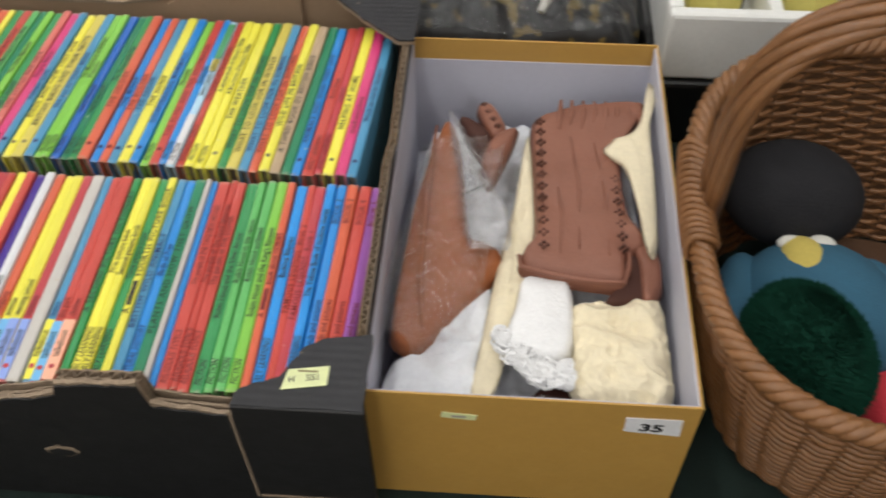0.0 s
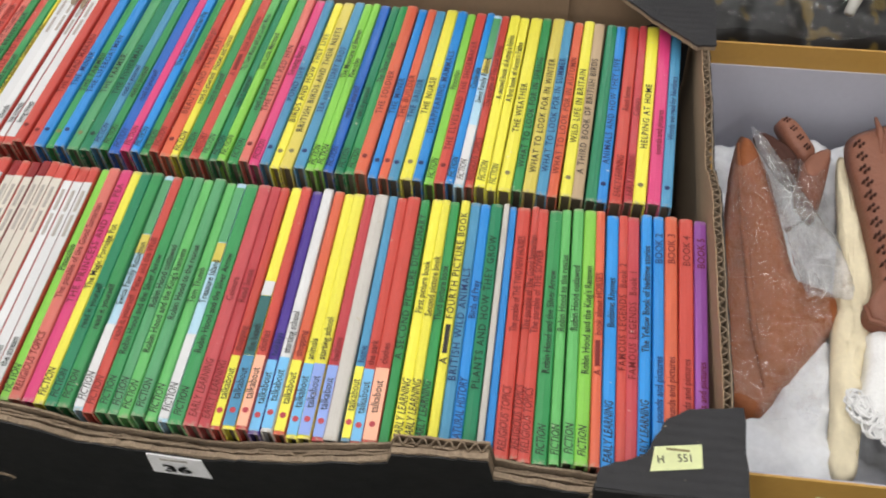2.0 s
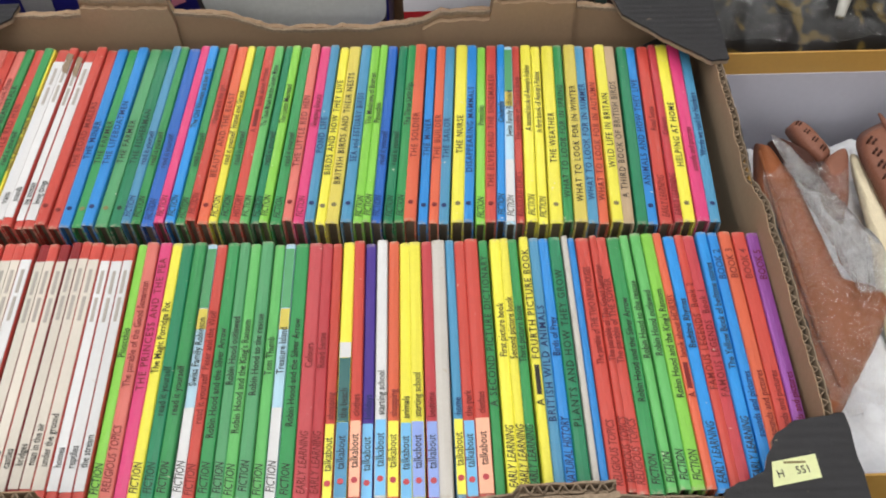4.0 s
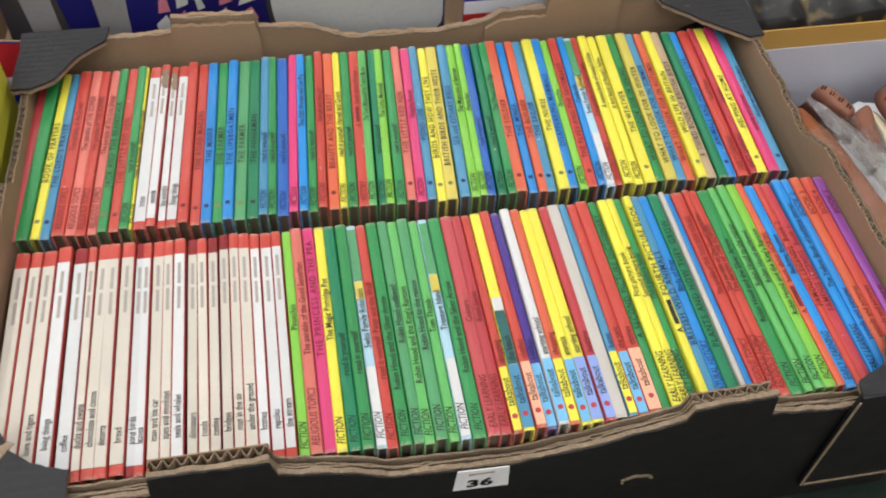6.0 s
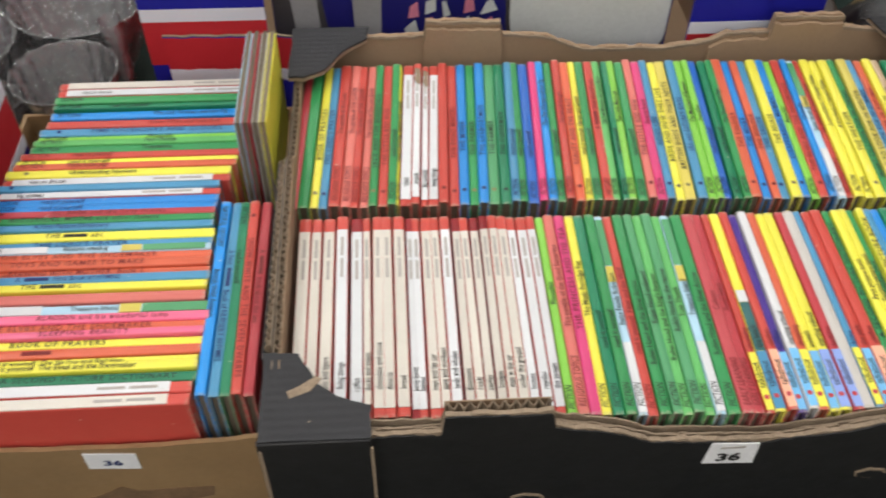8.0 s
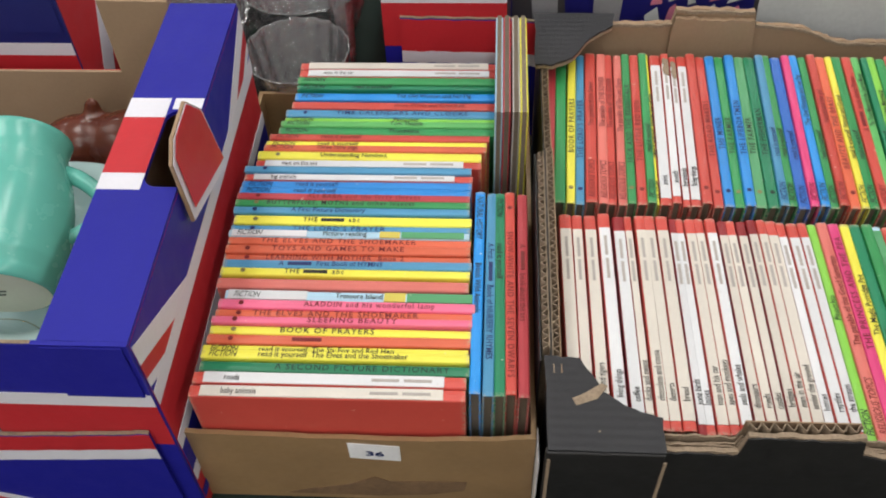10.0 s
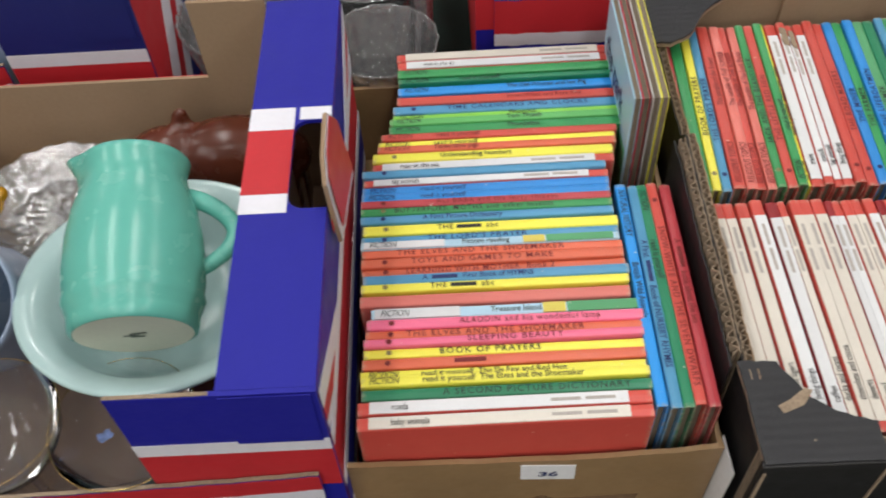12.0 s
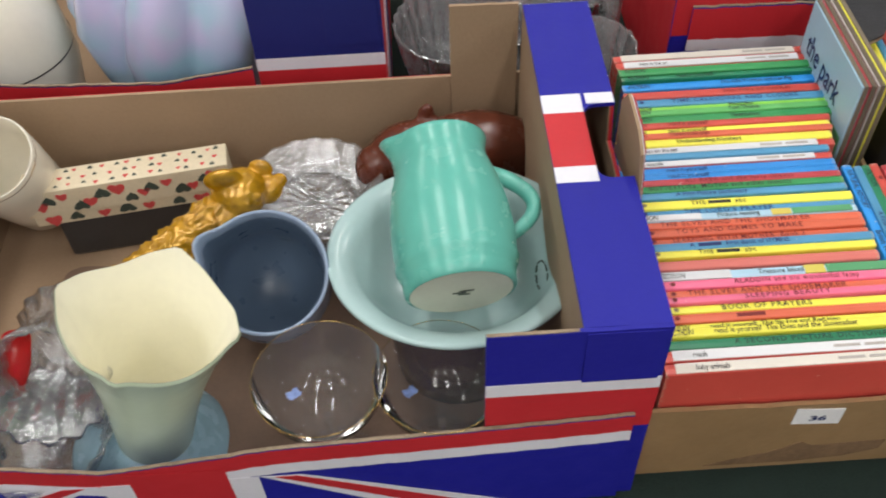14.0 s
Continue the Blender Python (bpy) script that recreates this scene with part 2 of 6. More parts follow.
def pillow(outline, z0, height, rings=7, puff=0.5, rough=0.0, seed=0, steps=80, bm=None):
    """A soft flat shape: a closed smooth outline with a swollen top."""
    bm = bm or bmesh.new()
    n = len(outline)
    pts = []
    for k in range(steps):
        f = k / steps * n
        i, u = int(f), f - int(f)
        p = [Vector(outline[(i + d) % n]) for d in (-1, 0, 1, 2)]
        pts.append(0.5 * ((2 * p[1]) + (p[2] - p[0]) * u + (2 * p[0] - 5 * p[1] + 4 * p[2] - p[3]) * u * u + (3 * p[1] - p[0] - 3 * p[2] + p[3]) * u ** 3))
    c = sum(pts, Vector((0, 0))) / len(pts)
    prev = [bm.verts.new((p.x, p.y, z0)) for p in pts]
    bm.faces.new(prev[::-1])
    for k in range(1, rings + 1):
        s = 1 - k / rings
        if k == rings:
            top = bm.verts.new((c.x, c.y, z0 + height))
            for i in range(steps):
                bm.faces.new((prev[i], prev[(i + 1) % steps], top))
            break
        ring = []
        for p in pts:
            q = c + (p - c) * s
            z = z0 + height * (1 - s ** 3) ** puff
            z += rough * noise.noise(Vector((q.x * 45, q.y * 45, seed)))
            ring.append(bm.verts.new((q.x, q.y, z)))
        for i in range(steps):
            bm.faces.new((prev[i], prev[(i + 1) % steps], ring[(i + 1) % steps], ring[i]))
        prev = ring
    return bm


def sheet(cx, cy, w, d, z, amp, seed, turn=0.0, n=34, freq=22, dome=0.0, ragged=0.12, bm=None):
    """A crumpled sheet with an uneven outline."""
    bm = bm or bmesh.new()
    c, s = math.cos(radians(turn)), math.sin(radians(turn))
    grid = []
    for j in range(n + 1):
        row = []
        for i in range(n + 1):
            u, v = 2 * i / n - 1, 2 * j / n - 1
            k = 1 + ragged * noise.noise(Vector((u * 2.3, v * 2.3, seed * 3.1)))
            r = max(abs(u), abs(v), 1e-6)
            e = math.hypot(u, v)
            q = 0.6 + 0.4 * r / max(e, 1e-6)
            x, y = u * k * w / 2 * q, v * k * d / 2 * q
            f = noise.noise(Vector((x * freq, y * freq, seed))) + 0.9 * abs(noise.noise(Vector((x * freq * 1.9, y * freq * 1.9, seed + 9)))) - 0.4
            row.append(bm.verts.new((cx + x * c - y * s, cy + x * s + y * c, z + amp * f + dome * (1 - min(e, 1) ** 2))))
        grid.append(row)
    for j in range(n):
        for i in range(n):
            bm.faces.new((grid[j][i], grid[j][i + 1], grid[j + 1][i + 1], grid[j + 1][i]))
    return bm


def shell(ob, thickness):
    s = ob.modifiers.new("thickness", "SOLIDIFY")
    s.thickness = thickness
    return ob


def fuse(ob, voxel=0.003, smooth=4):
    r = ob.modifiers.new("fuse", "REMESH")
    r.mode, r.voxel_size, r.use_smooth_shade = "VOXEL", voxel, True
    s = ob.modifiers.new("soften", "SMOOTH")
    s.iterations, s.factor = smooth, 0.5
    return ob


def rim_points(keys, jag=0.0012, seed=0, step=0.004):
    """A torn rim: keyed heights joined by short uneven steps."""
    out = []
    for (xa, za), (xb, zb) in zip(keys, keys[1:]):
        n = max(1, int(abs(xb - xa) / step))
        for k in range(n):
            u = k / n
            x = xa + (xb - xa) * u
            out.append((x, za + (zb - za) * u + jag * (noise.noise(Vector((x * 210, seed * 7.7, 1.3))) + 1.1 * noise.noise(Vector((x * 60, seed * 3.1, 5.3))))))
    out.append(keys[-1])
    return out


# ---- lettering: all words are shaped first, in one go ----
WORDS = {}
WAITING = []


def want(text, size=0.006, shear=0.0, spacing=1.0):
    key = (text, size, shear, spacing)
    if key not in WORDS:
        cu = bpy.data.curves.new("lettering", "FONT")
        cu.body, cu.size, cu.shear, cu.space_character, cu.resolution_u = text, size, shear, spacing, 2
        cu.offset = size * (0.035 if text in ("35", "36") else 0.008)
        WORDS[key] = None
        WAITING.append((key, new("lettering", cu)))
    return key


def shape_words():
    bpy.context.view_layer.update()
    dg = bpy.context.evaluated_depsgraph_get()
    for key, ob in WAITING:
        WORDS[key] = bpy.data.meshes.new_from_object(ob.evaluated_get(dg))
    for key, ob in WAITING:
        cu = ob.data
        bpy.data.objects.remove(ob)
        bpy.data.curves.remove(cu)
    WAITING.clear()


def word_width(key):
    me = WORDS[key]
    xs = [v.co.x for v in me.vertices]
    return (max(xs) - min(xs)) if xs else 0.0


INKED = {}


def place_word(key, ink, parent, m, name="title"):
    if (key, ink.name) not in INKED:
        me = WORDS[key].copy()
        me.materials.clear()
        me.materials.append(ink)
        INKED[(key, ink.name)] = me
    ob = new(name, INKED[(key, ink.name)])
    ob.parent = parent
    ob.matrix_basis = m
    return tagged(ob, kind="stuff")


# ---- the hall and the table ----
def hall():
    solo("floor", box(-6, 5, -4, 6, -0.1, 0), FLOORING, "worn grey-brown vinyl floor of the hall", "floor", kind="structure")
    solo("ceiling", box(-6, 5, -4, 6, 3.0, 3.1), CEIL, "plain off-white hall ceiling", "ceiling", kind="structure")
    solo("wall_north", box(-6, 5, 6.0, 6.1, 0, 3.0), WALL, "plain cream painted hall wall", "wall", kind="structure")
    solo("wall_south", box(-6, 5, -4.1, -4.0, 0, 3.0), WALL, "plain cream painted hall wall", "wall", kind="structure")
    solo("wall_west", box(-6.1, -6, -4, 6, 0, 3.0), WALL, "plain cream painted hall wall", "wall", kind="structure")
    solo("wall_east", box(5, 5.1, -4, 6, 0, 3.0), WALL, "plain cream painted hall wall", "wall", kind="structure")


def ceiling_lights():
    for x, y in LAMPS:
        t = thing("ceiling_light", (x, y, 2.90), "white fluorescent ceiling light with a glowing diffuser", "ceiling light", "ceiling lights")
        part("housing", box(x - 0.09, x + 0.09, y - 0.62, y + 0.62, 2.94, 3.0, 0.005), CEIL, t)
        part("diffuser", box(x - 0.07, x + 0.07, y - 0.6, y + 0.6, 2.905, 2.939, 0.008), LAMP_GLOW, t, "glowing diffuser")
        la = bpy.data.lights.new("ceiling_light_lamp", "AREA")
        la.shape, la.size, la.size_y, la.energy, la.color = "RECTANGLE", 0.14, 1.2, LAMP_WATTS, (1.0, 0.985, 0.96)
        lo = new("ceiling_light_lamp", la)
        lo.location = (x, y, 2.89)


def table():
    t = thing("table", (-0.6, 0.75, 0), "long trestle table under a dark green cloth", "table")
    part("tabletop", box(-2.6, 1.4, 0.10, 1.40, 0.70, 0.742), STEEL, t)
    for x in (-2.4, -0.6, 1.2):
        for y in (0.2, 1.3):
            part("leg", tube([(x, y, 0), (x, y, 0.70)], 0.016, 10), STEEL, t)
    bm = bmesh.new()
    nx, ny = 160, 60
    grid = []
    for j in range(ny + 1):
        row = []
        for i in range(nx + 1):
            x, y = -2.62 + 4.04 * i / nx, 0.085 + 1.33 * j / ny
            z = TABLE - 0.0008 + 0.0008 * noise.noise(Vector((x * 9, y * 9, 0)))
            row.append(bm.verts.new((x, y, z)))
        grid.append(row)
    for j in range(ny):
        for i in range(nx):
            bm.faces.new((grid[j][i], grid[j][i + 1], grid[j + 1][i + 1], grid[j + 1][i]))
    prev = grid[0]
    for k in range(1, 8):
        row = [bm.verts.new((v.co.x, 0.078 - 0.012 * math.sin(v.co.x * 26) * k / 7, TABLE - 0.06 * k)) for v in grid[0]]
        for i in range(nx):
            bm.faces.new((row[i], row[i + 1], prev[i + 1], prev[i]))
        prev = row
    cloth = solo("tablecloth", bm, CLOTH, "dark green baize cloth spread over the table", "tablecloth", smooth=True)


# ---- books ----
BOOK_L, BOOK_H, BOOK_T = 0.178, 0.122, 0.0075
FRONT_ROW = """ivory;L;;|ivory;L;;|ivory;L;lions and tigers|white;L;living things|white;L;coffee|ivory;L;ducks and swans|ivory;L;chocolate and cocoa|ivory;L;deserts|ivory;L;bread|white;L;song birds|white;L;leaves|ivory;L;man and his car
ivory;L;apes and monkeys|white;L;seals and whales|ivory;L;dinosaurs|ivory;L;roads|ivory;L;castles|ivory;L;bridges|ivory;L;man in the air|ivory;L;under the ground|white;L;homes|white;L;reptiles|white;L;the stream
lime;FICTION;Pinocchio;92|salmon;RELIGIOUS TOPICS;The parable of the Good Samaritan;70|pink;;THE PRINCESS AND THE PEA;68|yellow;FICTION;The Magic Porridge Pot;80|dkgreen;FICTION;read it yourself;52|green;FICTION;read it yourself;52|pale;P;Swiss Family Robinson;72|red;FICTION;read it yourself  Peter and the Wolf;48
green;FICTION;Robin Hood and the Silver Arrow;38|moss;FICTION;Robin Hood outlawed;72|leaf;FICTION;Robin Hood and the King's Ransom;42|moss;FICTION;Robin Hood to the rescue;64|leaf;FICTION;Tom Thumb;80|pale;P;Treasure Island;80|green;FICTION;Robin Hood and the Silver Arrow;46
rose;EARLY LEARNING;Colours;84|crimson;EARLY LEARNING;Road Sense;84|red;T;shopping;yellow|yellow;T;the beach;steel|red;T;clothes;peach|purple;T;holidays;band|white;T;starting school;band|orange;T;shopping;yellow|yellow;T;animals;band|yellow;T;starting school;lilac|crimson;T;bedtime;lilac|grey;;;0
steel;T;home;yellow|red;T;the park;band|red;T;clothes;peach|green;;A SECOND PICTURE DICTIONARY;56|yellow;EARLY LEARNING;First picture book;88|yellow;EARLY LEARNING;Second picture book;86|green;EARLY LEARNING;Third picture book;84|yellow;;A # FOURTH PICTURE BOOK;54|steel;;BRITISH WILD ANIMALS;44|blue;NATURAL HISTORY;Birds of Prey;88|dkgreen;;PLANTS AND HOW THEY GROW;40|grey;;;0|blue;;;0
red;RELIGIOUS TOPICS;The parable of THE TWO NEW HOUSES;82|red;RELIGIOUS TOPICS;The parable of The Good Samaritan;82|red;RELIGIOUS TOPICS;The parable of THE SOWER;82|green;FICTION;Robin Hood and the Silver Arrow;56|leaf;FICTION;Robin Hood to the rescue;84|leaf;FICTION;Robin Hood outlawed;84|lime;FICTION;Robin Hood and the King's Ransom;56
orange;;A # book about HORSES;56|sky;EARLY LEARNING;Bedtime Rhymes;92|red;;FAMOUS LEGENDS  Book 2;62|crimson;;FAMOUS LEGENDS  Book 1;58|sky;EARLY LEARNING;The Yellow Book of bedtime stories;74|blue;;sounds and pictures;30;BOOK 2|orange;;sounds and pictures;30;BOOK 3|red;;sounds and pictures;30;BOOK 4|violet;;sounds and pictures;30;BOOK 5"""
BACK_ROW = """crimson;;;0|green;;;0|yellow;O;BOOK OF PRAYERS;54|steel;O;THE LORD'S PRAYER;49|red;RELIGIOUS TOPICS;The parable of the Sower;84|salmon;RELIGIOUS TOPICS;The parable of THE SOWER;84|red;RELIGIOUS TOPICS;The parable of THE SOWER;84|salmon;RELIGIOUS TOPICS;The parable of The Lost Sheep;80|green;O;JACK AND THE BEANSTALK;43|red;O;THE LITTLE RED HEN;46
green;FICTION;read it yourself;54|yellow;FICTION;read it yourself  Hansel and Gretel;50|white;L;trains|white;L;sounds|white;L;big animals|white;L;living things|red;O;;0|red;O;THE ROAD MAKERS;54|blue;O;THE MINER;61|green;O;THE FARMER;57|blue;O;THE LIFEBOATMEN;54|moss;O;THE FARMER;57|dkgreen;O;THE FISHERMAN;56
steel;FICTION;read it yourself;52|green;FICTION;read it yourself;52|royal;FICTION;read it yourself;52|pink;FICTION;;0|sky;FICTION;The Old Woman and her Pig;88|green;FICTION;read it yourself;52|red;FICTION;Hansel and the girl;90|orange;O;BEAUTY AND THE BEAST;41|yellow;FICTION;read it yourself  Hansel and Gretel;52|green;FICTION;read it yourself;52|red;HISTORY;A # book about Pirates;84|leaf;FICTION;The Town Mouse and the Country Mouse;90|dkgreen;FICTION;read it yourself;52|lime;FICTION;The Little Mermaid;92|green;FICTION;read it yourself;52
salmon;O;THE LITTLE RED HEN;48|pink;FICTION;Sleeping Beauty;90|steel;O;POND LIFE;62|yellow;O;BIRDS AND HOW THEY LIVE;44|gold;O;BRITISH BIRDS AND THEIR NESTS;34|steel;O;SEA and ESTUARY BIRDS;54|lime;FICTION;The Musicians of Bremen;92|lime;FICTION;Pinocchio;92|royal;FICTION;read it yourself;52|dkgreen;FICTION;read it yourself;52|green;FICTION;The Three Little Pigs;90
orange;O;THE SOLDIER;57|blue;O;THE MINER;61|orange;O;THE BUILDER;57|steel;O;THE SAILOR;59|yellow;O;THE NURSE;62|blue;O;DISAPPEARING MAMMALS;44|lime;FICTION;Pinocchio;92|red;O;THE ELVES AND THE SHOEMAKER;30|sky;FICTION;Cinderella;92|pale;P;Swiss Family Robinson;80|red;RELIGIOUS TOPICS;The parable of The Lost Sheep;76|yellow;FICTION;A second book of Aesop's Fables;84|yellow;FICTION;A first book of Aesop's Fables;84|yellow;O;THE WEATHER;54
green;;WHAT TO LOOK FOR IN SPRING;21|gold;;WHAT TO LOOK FOR IN WINTER;17|steel;;WHAT TO LOOK FOR IN SUMMER;20|orange;;WHAT TO LOOK FOR IN AUTUMN;20|yellow;O;WILD LIFE IN BRITAIN;48|tan;;A THIRD BOOK OF BRITISH BIRDS;22|dkgreen;;;0|blue;O;ANIMALS AND HOW THEY LIVE;34|red;EARLY LEARNING;Road Sense;86|crimson;EARLY LEARNING;Colours;80|yellow;O;HELPING AT HOME;49|pink;;sounds and pictures;44|steel;O;Words we read for Numbers;60"""
CROSS_ROW = """ivory;L;|white;L;man in the air|green;FICTION;;0|dkgreen;FICTION;read it yourself;48|sky;FICTION;The Old Woman and her Pig;86|red;;Snow-White and Rose Red;86|steel;O;TIME CALENDARS AND CLOCKS;42|lime;FICTION;Pinocchio;90|leaf;FICTION;Tom Thumb;90|green;FICTION;Thumbelina;90|red;FICTION;read it yourself;42|yellow;FICTION;read it yourself;42|orange;FICTION;Three little pigs;42|yellow;O;Understanding Numbers;50
white;L;man on the sea|steel;O;;0|white;L;big animals|blue;FICTION;read it yourself;42|blue;FICTION;read it yourself;42|crimson;O;ALI BABA and the forty thieves;54|green;O;BUTTERFLIES, MOTHS and other Insects;24|steel;O;A First Picture Dictionary;44|yellow;O;THE # abc;52|steel;O;THE LORD'S PRAYER;46|pale;P;Picture reading;70|orange;;THE ELVES AND THE SHOEMAKER;24
orange;O;TOYS AND GAMES TO MAKE;34|orange;O;LEARNING WITH MOTHER  Book 2;30|steel;;A # First Book of HYMNS;40|yellow;O;THE # abc;46|salmon;;;0|pale;P;Treasure Island;78|blush;O;ALADDIN and his wonderful lamp;60|orange;O;THE ELVES AND THE SHOEMAKER;26|blush;O;SLEEPING BEAUTY;66|yellow;O;BOOK OF PRAYERS;48|orange;O;#;58|yellow;FICTION;read it yourself  The Sly Fox and Red Hen;38|yellow;FICTION;read it yourself  The Elves and the Shoemaker;38
dkgreen;;A SECOND PICTURE DICTIONARY;50|white;L;roads|ivory;L;baby animals"""
SIDE_ROW = """sky;NATURAL HISTORY;British Wild Animals;70|steel;;A First # Book of NURSERY RHYMES;50|dkgreen;FICTION;read it yourself;50|red;O;SNOW-WHITE AND THE SEVEN DWARFS;40|crimson;;A # book about the sea;50"""
NAMED = {"red": "red", "crimson": "deep red", "salmon": "salmon red", "orange": "orange-red", "rose": "rose red", "green": "green", "dkgreen": "dark green", "lime": "lime green", "leaf": "light green",
         "moss": "grey-green", "teal": "teal", "blue": "blue", "royal": "royal blue", "sky": "bright blue", "steel": "steel blue", "pale": "pale blue", "band": "light blue", "yellow": "yellow", "gold": "faded yellow",
         "pink": "magenta pink", "blush": "pink", "purple": "purple", "violet": "violet", "white": "white", "ivory": "cream white", "grey": "worn white", "tan": "tan", "peach": "peach", "lilac": "lilac"}
DARK_INK = {"red": INK_RED, "crimson": INK_RED, "rose": INK_RED, "salmon": INK_RED, "orange": INK_RED, "blue": INK_BLUE, "steel": INK_BLUE, "royal": INK_BLUE, "dkgreen": INK_GREEN, "pink": INK_RED, "violet": INK_RED, "purple": INK_BLUE, "blush": INK_RED}


def read_specs(text):
    return [b.split(";") for line in text.split("\n") for b in line.split("|")]


def word_keys(title):
    """The words of a title, with # for a brand word that is only a bar."""
    keys = []
    old = title.upper() == title or title.split(" ")[0].isupper() and len(title.split(" ")[0]) > 2
    size, gap = (0.0064, 1.20) if old else (0.0062, 1.0)
    for piece in title.split("#"):
        piece = piece.strip()
        keys.append(want(piece, size, 0.0, gap) if piece else None)
        keys.append("#")
    return keys[:-1]


ROWS_OF_BOOKS = {k: read_specs(v) for k, v in (("front", FRONT_ROW), ("back", BACK_ROW), ("cross", CROSS_ROW), ("side", SIDE_ROW))}
for specs in ROWS_OF_BOOKS.values():
    for s in specs:
        if s[1] not in ("", "L", "P", "T", "O"):
            want(s[1], 0.0068, 0.25)
        word_keys(s[2])
        if len(s) > 4:
            want(s[4], 0.0066)
want("FICTION", 0.0068, 0.25), want("talkabout", 0.0068), want("36", 0.013), want("35", 0.012), want("the park", 0.030), want("H", 0.0062), want("551", 0.0062)
shape_words()


def cover_mesh():
    """A hardback case: two boards and a rounded spine, open below."""
    t, h, b, r = BOOK_T / 2, BOOK_H, 0.0011, 0.0016
    outer = [(-t, 0), (-t, h - r)]
    for k in range(1, 4):
        a = math.pi - math.pi / 2 * k / 4
        outer.append((-t + r + r * math.cos(a), h - r + r * math.sin(a)))
    outer += [(-t + r, h), (0, h + 0.0003), (t - r, h)]
    for k in range(1, 4):
        a = math.pi / 2 - math.pi / 2 * k / 4
        outer.append((t - r + r * math.cos(a), h - r + r * math.sin(a)))
    outer += [(t, h - r), (t, 0), (t - b, 0), (t - b, h - b), (-t + b, h - b), (-t + b, 0)]
    bm = prism(outer, "x", -BOOK_L / 2, BOOK_L / 2)
    bmesh.ops.recalc_face_normals(bm, faces=bm.faces)
    me = bpy.data.meshes.new("cover")
    bm.to_mesh(me)
    bm.free()
    me.materials.append(BOARD["red"])
    return me


def pages_mesh():
    t = BOOK_T / 2 - 0.0012
    bm = box(-BOOK_L / 2 + 0.004, BOOK_L / 2 - 0.004, -t, t, 0.003, BOOK_H - 0.0012)
    me = bpy.data.meshes.new("page_block")
    bm.to_mesh(me)
    bm.free()
    me.materials.append(PAPER)
    return me


COVER, PAGES = cover_mesh(), pages_mesh()
STRIPS = {}


def strip(name, x0, x1, w, z, board, parent, thick=0.0005):
    """A printed band across the spine, from x0 to x1 along it."""
    key = (round(x0, 4), round(x1, 4), round(w, 4), round(z, 4), board.name)
    if key not in STRIPS:
        bm = box(x0, x1, -w / 2, w / 2, z - 0.0006, z + thick)
        me = bpy.data.meshes.new(name)
        bm.to_mesh(me)
        bm.free()
        me.materials.append(board)
        STRIPS[key] = me
    ob = new(name, STRIPS[key])
    ob.parent = parent
    return ob


def dot(name, x, z, board, parent):
    bm = lathe([(0, 0.0), (0.0018, 0.0), (0.0018, 0.0002), (0, 0.0002)], 12, pose(x, 0, z))
    return part(name, bm, board, parent, local=True)


